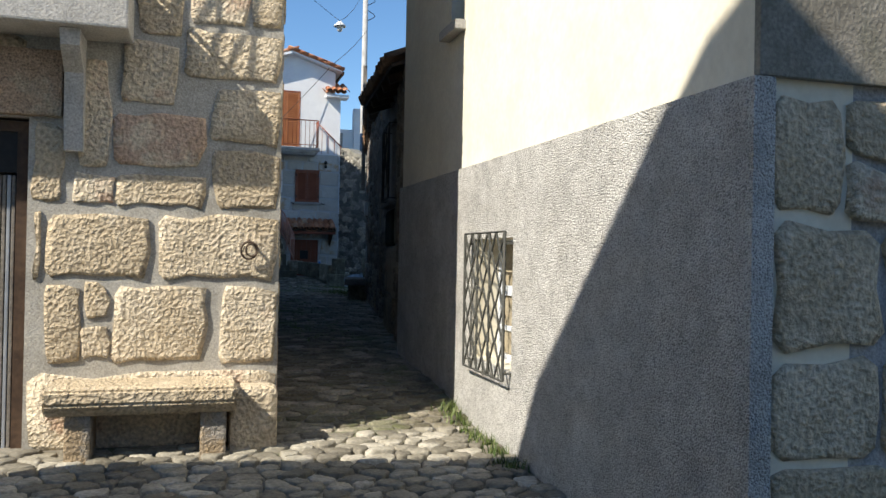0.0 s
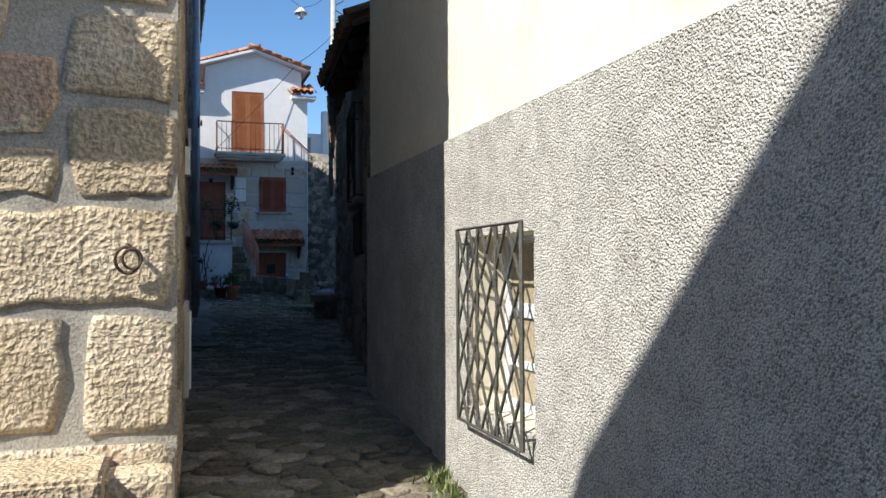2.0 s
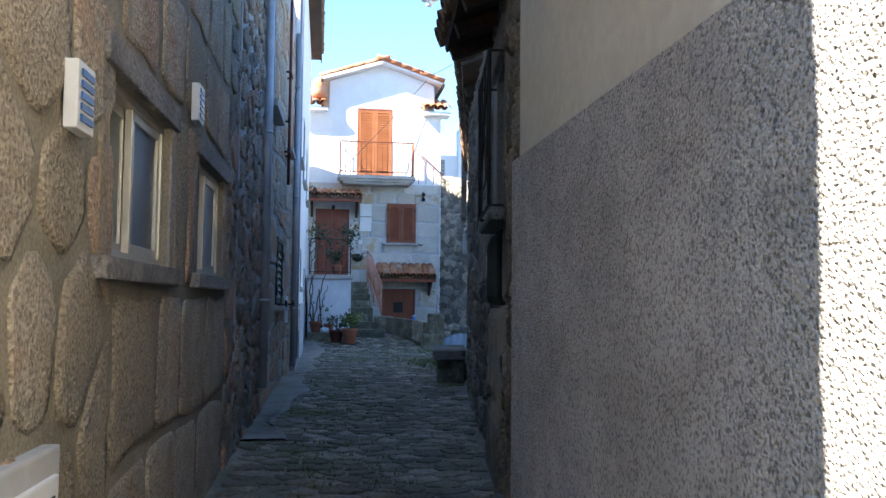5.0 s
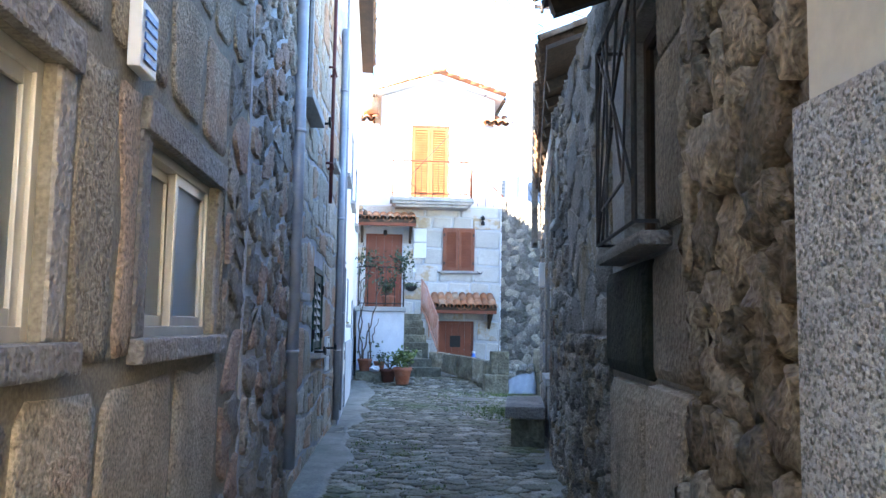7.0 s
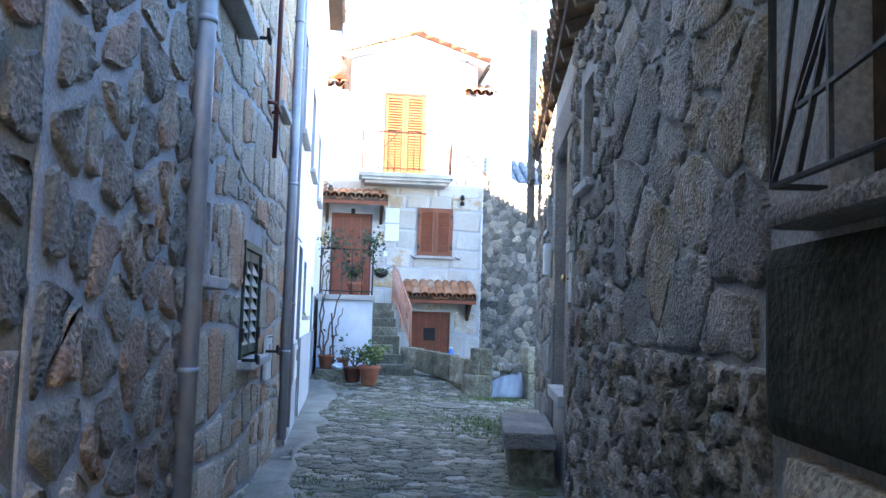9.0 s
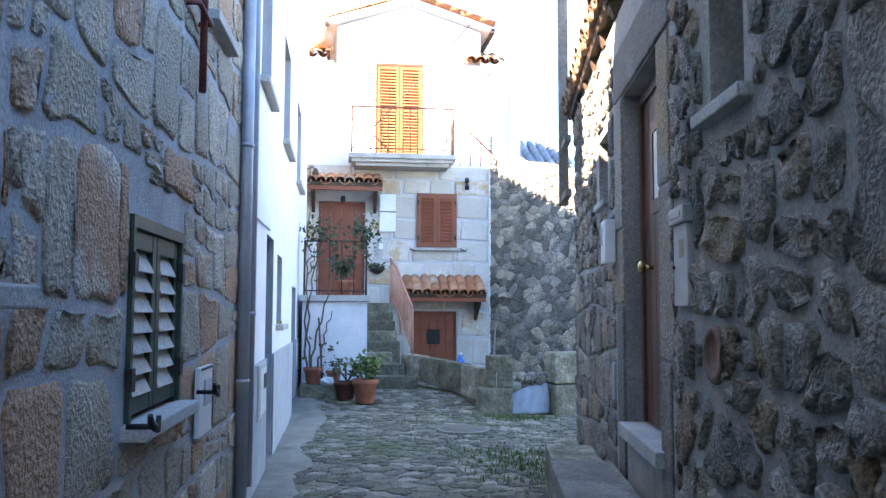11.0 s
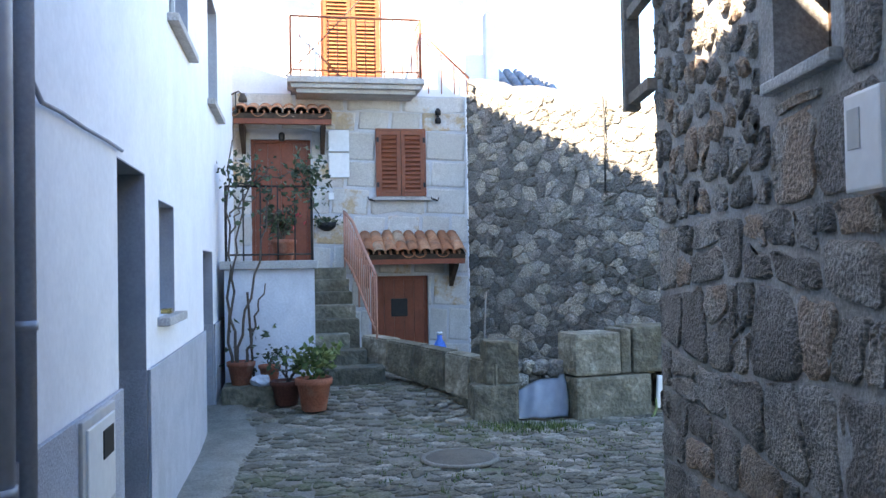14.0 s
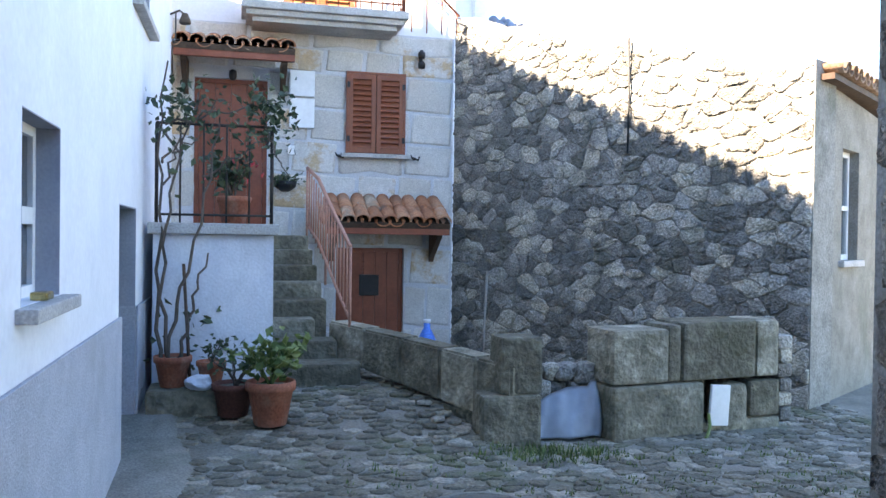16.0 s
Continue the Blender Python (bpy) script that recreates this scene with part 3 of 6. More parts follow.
wall("wall_far_house", (7.22, 24.62), (11.5, 27.5), -0.3, 3.75, 0.4, M["cement"], "weathered cement wall of a low house", [(0.9, 1.5, 1.9, 3.1)], top=lambda u: 3.75 - 0.08 * u)
# unseen wall, added with a top profile that casts the lane-mouth shadow
wall("wall_across", (-3.0, -6.0), (-3.0, 4.7), -0.3, 7.9, 0.4, M["cream"], "unseen gable wall shaped to cast the lane-mouth shadow", top=lambda u: 8.0 if u < 6.7 else (8.0 - 1.03 * (u - 6.7) if u < 8.9 else 5.75 - 1.75 * (u - 8.9)))
wall("wall_behind", (9.0, -6.0), (-3.0, -6.0), -0.3, 5.0, 0.4, M["cream"], "plain wall behind the walk")
# backs and roofs that close the houses
for name, p, q, h in (("wall_back_a", (-5.0, 18.2), (-5.0, 6.75), 5.7), ("wall_back_white", (-3.0, 27.5), (-3.0, 18.6), 8.1), ("wall_back_right", (9.0, 3.02), (9.0, 9.05), 6.0),
                      ("wall_back_rubble", (7.0, 9.05), (7.0, 20.2), 3.9), ("wall_side_right", (9.0, 9.05), (2.72, 9.05), 6.0), ("wall_back_end", (4.7, 36.0), (0.3, 36.0), 7.1), ("wall_flank_end", (0.3, 36.0), (0.3, 29.5), 7.1)):
    wall(name, p, q, -0.3, h, 0.3, M["cement"], "plain rear wall that closes a house")
# roof_a with its eave and roof_b sit high, unseen, to shade the lane
for name, a, b in (("roof_a", (-5.3, 6.0, 10.4), (AX + 0.45, 12.1, 10.55)), ("roof_b", (-5.3, 12.1, 7.2), (0.8, 16.2, 7.3)), ("roof_b_low", (-5.3, 16.2, 5.95), (0.8, 18.19, 6.05)), ("roof_white", (-3.2, 18.2, 8.1), (1.2, 27.75, 8.22)), ("roof_right", (2.1, 2.6, 6.0), (9.2, 9.3, 6.15)),
                   ("roof_end", (0.3, 29.6, 7.05), (4.7, 36.0, 7.2))):
    tagged(part(name, box(a, b), M["dark_wood"]), "flat timber deck under a roof", "roof", kind="structure")
tagged(part("roof_rubble", prism([(2.5, 9.35), (3.2, 15.6), (4.13, 20.1), (7.1, 20.1), (7.1, 9.35)], 3.91, 4.0, "z"), M["dark_wood"]), "flat timber deck under a roof", "roof", kind="structure")
WF_A, _ = wall_frame((-5.0, AY), (AX, AY))
WF_SA, _ = wall_frame((AX + 0.01, 6.75), (0.72, 12.05))
WF_B, _ = wall_frame((0.73, 12.05), (0.90, 18.2))
WF_W, _ = wall_frame((0.95, 18.2), (0.95, 27.5))
WF_P, _ = wall_frame((2.22, 9.05), (2.22, 2.84))
WF_F, _ = wall_frame((2.72, 3.02), (9.0, 3.02))
WF_R, _ = wall_frame((3.17, 15.6), (2.34, 9.1))
WF_RH, _ = wall_frame((3.98, 20.2), (3.17, 15.6))
WF_E, _ = wall_frame((0.3, 29.1), (4.7, 29.1))
WF_S, _ = wall_frame((4.72, 29.1), (7.2, 24.6))
WF_FH, _ = wall_frame((7.22, 24.62), (11.5, 27.5))
# ---- builders ----
def louvre(parent, x, z, w, h, material, y=0.0, slats=12, t=0.035, half=False, tilt=0.9, slat=None):
    """One louvred leaf: stiles and rails in one mesh, each slat a piece under it."""
    bm = bmesh.new()
    s = min(0.07, w * 0.16)
    for a, b in (((x, y, z), (x + s, y + t, z + h)), ((x + w - s, y, z), (x + w, y + t, z + h)), ((x + s, y + 0.002, z), (x + w - s, y + t - 0.002, z + s * 1.2)), ((x + s, y + 0.002, z + h - s * 1.2), (x + w - s, y + t - 0.002, z + h))):
        add_box(bm, a, b, bevel=0.004)
    spans = [(z + s * 1.2, z + h - s * 1.2)]
    if half:
        add_box(bm, (x + s, y + 0.002, z + h * 0.5 - s * 0.5), (x + w - s, y + t - 0.002, z + h * 0.5 + s * 0.5))
        spans = [(z + s * 1.2, z + h * 0.5 - s * 0.5), (z + h * 0.5 + s * 0.5, z + h - s * 1.2)]
    leaf = part("leaf", bm, material, parent)
    mesh = None
    for z0, z1 in spans:
        k = max(2, round(slats * (z1 - z0) / h))
        for i in range(k):
            zc = z0 + (i + 0.5) * (z1 - z0) / k
            if mesh is None:
                ob = part("slat", box((-(w - 2 * s) / 2, -0.004, -0.62 * (z1 - z0) / k), ((w - 2 * s) / 2, 0.004, 0.62 * (z1 - z0) / k)), slat or material, leaf)
                mesh = ob.data
            else:
                ob = new("slat", mesh)
                ob.parent = leaf
            ob.matrix_local = pose(x + w / 2, y + t / 2, zc, -math.degrees(tilt) * 0.6)
    return leaf


def tile_mesh(r=0.085, length=0.4):
    """One half-round clay tile lying along y, with thickness."""
    bm = bmesh.new()
    rows = []
    for y, k in ((0, 1.0), (length, 0.82)):
        rows.append([[bm.verts.new((rr * k * math.cos(a), y, rr * k * math.sin(a) * 0.9)) for a in [math.pi * i / 8 for i in range(9)]] for rr in (r, r - 0.016)])
    for i in range(8):
        bm.faces.new((rows[0][0][i], rows[0][0][i + 1], rows[1][0][i + 1], rows[1][0][i])).smooth = True
        bm.faces.new((rows[0][1][i], rows[1][1][i], rows[1][1][i + 1], rows[0][1][i + 1])).smooth = True
        for w in (0, 1):
            bm.faces.new((rows[w][0][i], rows[w][1][i], rows[w][1][i + 1], rows[w][0][i + 1]))
    bmesh.ops.recalc_face_normals(bm, faces=bm.faces[:])
    return bm


TILE = {}


def tile_slope(parent, m, width, length, material, pitch=0.2, rng=random.Random(5), name="tile"):
    """Rows of clay tiles on a slope: m's x runs along the eave, y up the slope."""
    key = material.name
    cols, rows = max(1, round(width / pitch)), max(1, math.ceil(length / 0.33))
    for i in range(cols):
        for j in range(rows):
            for under in (True, False):
                if key not in TILE:
                    ob = part(name, tile_mesh(pitch * 0.46, 0.42), material, parent)
                    TILE[key] = ob.data
                else:
                    ob = new(name, TILE[key])
                    ob.parent = parent
                x = (i + (0.5 if not under else 0.0)) * width / cols
                z = 0.05 + 0.012 * rng.random()
                ob.matrix_local = m @ pose(x, j * 0.33 + rng.uniform(-0.015, 0.015), z if not under else 0.085, 2.5, 180 if under else 0, rng.uniform(-1.5, 1.5))


def pot(at, r, h, label, group="flower pots", clay="terracotta"):
    """A clay pot with a rolled rim and soil."""
    t = thing("flower_pot", label, "flower pot", at, group)
    part("pot_body", lathe([(r * 0.62, 0), (r * 0.66, 0.01), (r * 0.9, h * 0.78), (r, h * 0.8), (r * 1.02, h * 0.97), (r * 0.97, h), (r * 0.9, h), (r * 0.86, h * 0.86)]), M[clay], t)
    part("soil", lathe([(r * 0.84, h * 0.84), (r * 0.85, h * 0.88), (0.01, h * 0.9)]), M["earth"], t)
    return t


def leaves(rng, places, size, up=0.3):
    """Many small folded leaves round given places."""
    bm = bmesh.new()
    for p in places:
        p = Vector(p)
        d = Vector((rng.gauss(0, 1), rng.gauss(0, 1), rng.gauss(up, 0.7))).normalized()
        s = size * rng.uniform(0.6, 1.3)
        side = d.orthogonal().normalized()
        side.rotate(Matrix.Rotation(rng.uniform(0, 6.28), 3, d))
        nrm = d.cross(side)
        v = [bm.verts.new(p), bm.verts.new(p + d * s * 0.5 + side * s * 0.32 + nrm * s * 0.1), bm.verts.new(p + d * s), bm.verts.new(p + d * s * 0.5 - side * s * 0.32 + nrm * s * 0.1), bm.verts.new(p + d * s * 0.5)]
        for f in ((0, 1, 4), (1, 2, 4), (2, 3, 4), (3, 0, 4)):
            bm.faces.new([v[i] for i in f])
    return bm


def plant(at, label, rng, height, spread, count, size, material, stems=7, category="plant", name="potted_plant"):
    """A bushy plant: bent stems and a loose head of leaves."""
    t = thing(name, label, category, at)
    spots = []
    for i in range(stems):
        a = rng.uniform(0, 6.28)
        tip = Vector((spread * math.cos(a) * rng.uniform(0.3, 1), spread * math.sin(a) * rng.uniform(0.3, 1), height * rng.uniform(0.55, 1.0)))
        pts = [tip * k + Vector((rng.uniform(-0.02, 0.02), rng.uniform(-0.02, 0.02), 0.12 * height * math.sin(3.1 * k))) for k in (0, 0.25, 0.5, 0.75, 1)]
        part("stem", tube(pts, [0.008, 0.007, 0.006, 0.005, 0.003], 5), M["bark"] if material is M["leaf_dark"] else material, t)
        for k in range(count // stems):
            f = rng.uniform(0.35, 1.0)
            spots.append(tip * f + Vector((rng.gauss(0, 0.035), rng.gauss(0, 0.035), rng.gauss(0.02, 0.035))) * (1 + spread))
    part("foliage", leaves(rng, spots, size), material, t)
    return t


def joined(tubes):
    """Several bmeshes as one."""
    out = bmesh.new()
    for b in tubes:
        tmp = bpy.data.meshes.new("tmp")
        b.to_mesh(tmp)
        b.free()
        out.from_mesh(tmp)
        bpy.data.meshes.remove(tmp)
    return out


def panel_door(t, w, h, material, y=0.0, boards=5):
    """A boarded door leaf with its frame."""
    bm = bmesh.new()
    for a, b in (((0, y - 0.02, 0), (0.06, y + 0.06, h)), ((w - 0.06, y - 0.02, 0), (w, y + 0.06, h)), ((0.06, y - 0.02, h - 0.06), (w - 0.06, y + 0.06, h))):
        add_box(bm, a, b, bevel=0.006)
    part("door_frame", bm, material, t)
    k = (w - 0.12) / boards
    for i in range(boards):
        part("board", box((0.06 + i * k + 0.002, y, 0.0), (0.06 + (i + 1) * k - 0.002, y + 0.04, h - 0.06), bevel=0.005), material, t)


# ---- the mouth of the lane ----
# balcony over the door: slab, brackets and a railing of crossed bars
bal = thing("balcony", "weathered concrete balcony slab with iron railing above the doorway", "balcony")
part("slab", box((-4.4, 5.82, 2.87), (-0.42, 6.25, 3.34), bevel=0.015), M["concrete"], bal)
for x in (-0.78, -2.6, -4.2):
    bm = prism([(6.25, 2.1), (6.25, 2.865), (5.9, 2.865), (5.92, 2.76), (6.12, 2.62), (6.16, 2.1)], x - 0.06, x + 0.06)
    part("bracket", bm, M["concrete"], bal, "grey stone bracket")
for z in (3.42, 4.22):
    part("rail", tube([(-4.36, 5.86, z), (-0.46, 5.86, z), (-0.46, 6.23, z)], 0.02, 6), M["iron_rust"], bal)
for i in range(16):
    x = -4.36 + i * 0.2587
    part("bar", tube([(x, 5.86, 3.33), (x, 5.86, 4.22)], 0.011, 6), M["iron_rust"], bal)
for i in range(8):
    x = -4.36 + i * 0.517
    part("cross_bar", tube([(x, 5.85, 3.42), (min(x + 0.517, -0.46), 5.85, 4.22)], 0.009, 5), M["iron_rust"], bal)
for y in (5.98, 6.1):
    part("bar", tube([(-0.46, y, 3.33), (-0.46, y, 4.22)], 0.011, 6), M["iron_rust"], bal)
door0 = thing("door", "dark ribbed roller door in a granite doorway", "door", pose(-2.45, 6.33, 0.03), kind="structure")
part("frame", joined([box((1.30, -0.02, 0), (1.38, 0.05, 2.27)), box((0.0, -0.02, 2.2), (1.3, 0.05, 2.27))]), M["dark_wood"], door0)
part("fanlight", box((0, 0.01, 1.92), (1.3, 0.03, 2.2)), M["black"], door0)
for i in range(44):
    part("rib", box((i * 0.0295, 0.0, 0.0), (i * 0.0295 + 0.022, 0.025, 1.9), bevel=0.004), M["zinc"] if i % 3 == 0 else M["old_wood"], door0)
lint = tagged(part("lintel", box((-2.6, 6.19, 2.33), (-0.86, 6.45, 2.78), bevel=0.02), M["granite_tan"]), "rough golden granite lintel over the door", "lintel", kind="structure")
bench = thing("stone_bench", "low granite bench against the house wall", "bench", pose(0, 0, 0))
bm = prism([(6.24, 0.55), (6.24, 0.36), (5.86, 0.36), (5.80, 0.44), (5.80, 0.53), (5.84, 0.55)], -0.88, 0.31)
bmesh.ops.bevel(bm, geom=bm.edges[:], offset=0.015, segments=2, affect="EDGES")
part("seat", bm, M["granite_gold"], bench)
part("bench_leg", box((-0.76, 5.88, -0.03), (-0.60, 6.22, 0.37), bevel=0.02), M["granite_grey"], bench)
part("bench_leg", box((0.08, 5.88, -0.03), (0.25, 6.22, 0.37), bevel=0.02), M["granite_grey"], bench)
tagged(part("corner_stone", box((0.27, 5.98, -0.05), (0.60, 6.23, 0.50), bevel=0.05), M["granite_gold"]), "worn granite guard stone at the house corner", "stone", kind="structure")
ring = thing("tether_ring", "rusty iron tether ring hanging on the granite wall", "ring", pose(0.39, 6.2, 1.505))
part("ring", tube([(0.055 * math.cos(a), -0.02 - 0.02 * math.sin(a), -0.055 + 0.062 * math.sin(a)) for a in [6.2832 * k / 20 for k in range(20)]], 0.008, 7, True), M["iron_rust"], ring)
part("ring", tube([(0.02 + 0.042 * math.cos(a), -0.035 - 0.012 * math.sin(a), -0.05 + 0.046 * math.sin(a)) for a in [6.2832 * k / 18 for k in range(18)]], 0.007, 7, True), M["iron_rust"], ring)
part("eye", tube([(0, 0.06, 0.015), (0, -0.02, 0.015), (0, -0.03, 0.0)], 0.011, 6), M["iron_rust"], ring)

# right wall: dado of pebbledash, grille window, upper window
dado = wall_mesh(-0.05, 6.03, -0.3, 2.19, 0.03, [(2.54, 3.46, 0.62, 1.58)])
ob = part("dado_right", dado, M["pebbledash"])
ob.matrix_world = WF_P @ pose(0, -0.034, 0)
tagged(ob, "grey pebbledash dado with worn pale patches", "dado", kind="structure")
ob = part("dado_return", box((2.186, 2.97, -0.3), (2.29, 3.016, 2.19)), M["pebbledash"])
tagged(ob, "pebbledash strip round the corner", "dado", kind="structure")
ob = part("plaster_return", box((2.216, 2.975, 2.196), (9.0, 3.016, 6.0), bevel=0.006), M["cement"])
tagged(ob, "grey plaster above the granite blocks", "plaster", kind="structure")
win = thing("window_1", "old pale blue wooden window with dusty brown panes", "window", WF_P @ pose(2.54, 0.2, 0.61), kind="structure")
for a, b in (((0, 0, 0), (0.05, 0.05, 0.98)), ((0.87, 0, 0), (0.92, 0.05, 0.98)), ((0.05, 0, 0.93), (0.87, 0.05, 0.98)), ((0.05, 0, 0), (0.87, 0.05, 0.05)), ((0.44, 0, 0.05), (0.49, 0.05, 0.52)), ((0.05, 0, 0.52), (0.87, 0.05, 0.60)), ((0.05, 0, 0.24), (0.44, 0.05, 0.28)), ((0.49, 0, 0.24), (0.87, 0.05, 0.28))):
    part("window_frame", box(a, b, bevel=0.004), M["terrace"], win)
for a, b in (((0.05, 0.02, 0.6), (0.87, 0.028, 0.93)), ((0.05, 0.02, 0.05), (0.44, 0.028, 0.52)), ((0.49, 0.02, 0.05), (0.87, 0.028, 0.52))):
    part("pane", box(a, b), M["cardboard"], win, "dusty pane backed with brown board")
gr = thing("window_grille", "iron window grille of zigzag and twisted bars", "grille", WF_P @ pose(2.565, -0.1, 0.56))
part("grille_frame", tube([(0, 0, 0), (0.9, 0, 0), (0.9, 0, 1.06), (0, 0, 1.06)], 0.012, 4, True), M["iron_grey"], gr)
for x in (0.0, 0.9):
    for z in (0.05, 0.98):
        part("tie", tube([(x, 0, z), (x, 0.07, z)], 0.009, 4), M["iron_grey"], gr)
for i in range(5):
    for side in (1, -1):
        x = 0.09 + 0.18 * i
        pts = [(x + side * 0.08 * (1 if k % 2 else -1), 0, 1.05 * k / 4) for k in range(5)]
        part("zigzag_bar", tube(pts, 0.0085, 4), M["iron_grey"], gr)
for x in (0.315, 0.585):
    part("twisted_bar", tube([(x + 0.004 * math.sin(k), 0.004 * math.cos(k), 1.06 * k / 20) for k in range(21)], [0.007 + 0.005 * (k % 2) for k in range(21)], 5), M["iron_grey"], gr)
w2 = thing("window_2", "small dark upper window with a pale stone sill", "window", WF_P @ pose(1.72, 0.12, 3.5), kind="structure")
part("window_frame", joined([box((0, 0, 0), (0.05, 0.04, 0.9)), box((0.33, 0, 0), (0.38, 0.04, 0.9)), box((0.05, 0, 0.85), (0.33, 0.04, 0.9)), box((0.05, 0, 0), (0.33, 0.04, 0.05))]), M["old_wood"], w2)
part("pane", box((0.05, 0.015, 0.05), (0.33, 0.021, 0.85)), M["glass"], w2)
part("window_sill", box((-0.06, -0.22, -0.09), (0.44, 0.1, -0.005), bevel=0.01), M["concrete"], w2)

# ---- along the lane, house A ----
mb = thing("meter_box", "cream plastic meter box let into the stone wall", "meter box", WF_SA @ pose(0.93, -0.03, 0.57))
part("box_body", box((0, -0.015, 0), (0.42, 0.06, 0.62), bevel=0.01), M["plastic_grey"], mb)
part("box_door", box((0.05, -0.03, 0.05), (0.37, -0.012, 0.55), bevel=0.008), M["plastic_white"], mb)
part("meter_window", box((0.14, -0.034, 0.30), (0.33, -0.028, 0.5)), M["black"], mb)


def vent(m, label):
    t = thing("wall_vent", label, "vent", m, "vents")
    part("vent_plate", box((0, -0.02, 0), (0.16, 0.02, 0.2), bevel=0.005), M["plastic_white"], t)
    for k in range(5):
        part("slot", box((0.025, -0.026, 0.025 + 0.033 * k), (0.135, -0.019, 0.045 + 0.033 * k)), M["sign_blue"], t)


vent(WF_SA @ pose(1.36, -0.03, 2.07), "white slotted wall vent in tan stone")
vent(WF_SA @ pose(3.30, -0.03, 2.52), "white slotted wall vent with blue slots")


def sliding_window(m, w, h, label):
    """An aluminium sliding window: outer frame, two sashes with frosted panes."""
    t = thing("window", label, "window", m, "aluminium windows", kind="structure")
    bm = bmesh.new()
    for a, b in (((0, 0, 0), (0.035, 0.08, h)), ((w - 0.035, 0, 0), (w, 0.08, h)), ((0.035, 0, h - 0.035), (w - 0.035, 0.08, h)), ((0.035, 0, 0), (w - 0.035, 0.08, 0.035))):
        add_box(bm, a, b, bevel=0.003)
    part("window_frame", bm, M["alu"], t)
    for x0, x1, y in ((0.035, w * 0.52, 0.045), (w * 0.48, w - 0.035, 0.01)):
        s = 0.04
        bm = bmesh.new()
        for a, b in (((x0, y, 0.035), (x0 + s, y + 0.03, h - 0.035)), ((x1 - s, y, 0.035), (x1, y + 0.03, h - 0.035)), ((x0 + s, y, h - 0.075), (x1 - s, y + 0.03, h - 0.035)), ((x0 + s, y, 0.035), (x1 - s, y + 0.03, 0.075))):
            add_box(bm, a, b, bevel=0.003)
        sash = part("sash", bm, M["alu"], t)
        part("pane", box((x0 + s, y + 0.012, 0.075), (x1 - s, y + 0.018, h - 0.075)), M["glass_frosted"], sash)
    return t


for i, (h0, lab) in enumerate(zip(SIDE_A, ("sliding aluminium window with frosted panes in a granite frame", "sliding aluminium window with frosted panes, narrower, beside rubble"))):
    sliding_window(WF_SA @ pose(h0[0], 0.03, h0[2]), h0[1] - h0[0], h0[3] - h0[2], lab)
    # added pale sheet, in place of the bluish reflection on the frosted panes
    tagged(part("blind", box((h0[0] + 0.03, 0.16, h0[2] + 0.03), (h0[1] - 0.03, 0.165, h0[3] - 0.03), WF_SA), M["plastic_grey"]), "added pale sheet that brightens the frosted panes", "blind")
    fr = thing("window_surround", "grey dressed granite window surround", "surround", WF_SA @ pose(h0[0], 0, h0[2]), "surrounds", "structure")
    w, h = h0[1] - h0[0], h0[3] - h0[2]
    part("jamb", box((-0.1, -0.012, 0), (-0.001, 0.12, h), bevel=0.01), M["granite_grey"], fr)
    part("jamb", box((w + 0.001, -0.012, 0), (w + 0.1, 0.12, h), bevel=0.01), M["granite_grey"], fr)
    part("head", box((-0.1, -0.03, h + 0.001), (w + 0.1, 0.12, h + 0.11), bevel=0.01), M["granite_grey"], fr)
    part("sill", box((-0.13, -0.05, -0.08), (w + 0.13, 0.12, -0.001), bevel=0.01), M["granite_grey"], fr)
# added sheet that paints the unlit rooms dark behind the openings
tagged(part("unlit_room_sheet", box((-2.0, 6.8, 0.3), (-1.9, 18.1, 6.4)), M["room_shade"]), "near-black sheet for the unlit rooms behind the windows", "wall", kind="structure")

# ---- house B ----
def pipe(name, m, z0, z1, label, r=0.045, material="zinc", brackets=3):
    t = thing(name, label, "drainpipe", m, "drainpipes")
    part("pipe", tube([(0, -r - 0.008, z0), (0, -r - 0.008, z1)], r, 12), M[material], t)
    for k in range(brackets):
        z = z0 + (z1 - z0) * (k + 0.5) / brackets
        part("bracket", joined([lathe([(r + 0.006, 0), (r + 0.006, 0.03)], 12, at=(0, -r - 0.008, z)), box((-0.012, -r, z), (0.012, 0.02, z + 0.03))]), M["zinc"], t)


pipe("drainpipe", WF_B @ pose(1.66, 0, 0), 0.75, 5.65, "grey metal drainpipe on the rubble wall")
pipe("drainpipe", WF_B @ pose(6.1, -0.0, 0), 0.6, 5.65, "dark grey drainpipe where the two houses meet")
pipe("drainpipe", WF_W @ pose(0.08, 0, 0), 0.7, 8.0, "thin plum-grey drainpipe on the white wall", 0.03, "reveal_grey")
tagged(part("window_sill", box((1.8, -0.1, 1.965), (2.34, 0.2, 2.025), WF_B, 0.008), M["concrete"]), "thin stone sill of the open hole", "sill", kind="structure")
gs = thing("shutters", "dark green wooden shutters with pale louvres, lit tops in their colour, closed", "shutter", WF_B @ pose(3.47, 0.0, 1.545))
part("shutter_frame", joined([box((-0.03, -0.02, -0.02), (0.0, 0.06, 0.74)), box((0.80, -0.02, -0.02), (0.83, 0.06, 0.74)), box((-0.03, -0.02, 0.74), (0.83, 0.06, 0.79))]), M["green"], gs)
# black sheet that paints the dark gaps between the slats
part("backing", box((0.01, 0.05, 0.0), (0.79, 0.06, 0.73)), M["black"], gs)
louvre(gs, 0.0, 0.0, 0.395, 0.735, M["green"], 0.0, 9, tilt=0.75, slat=M["slat_pale_lit"])
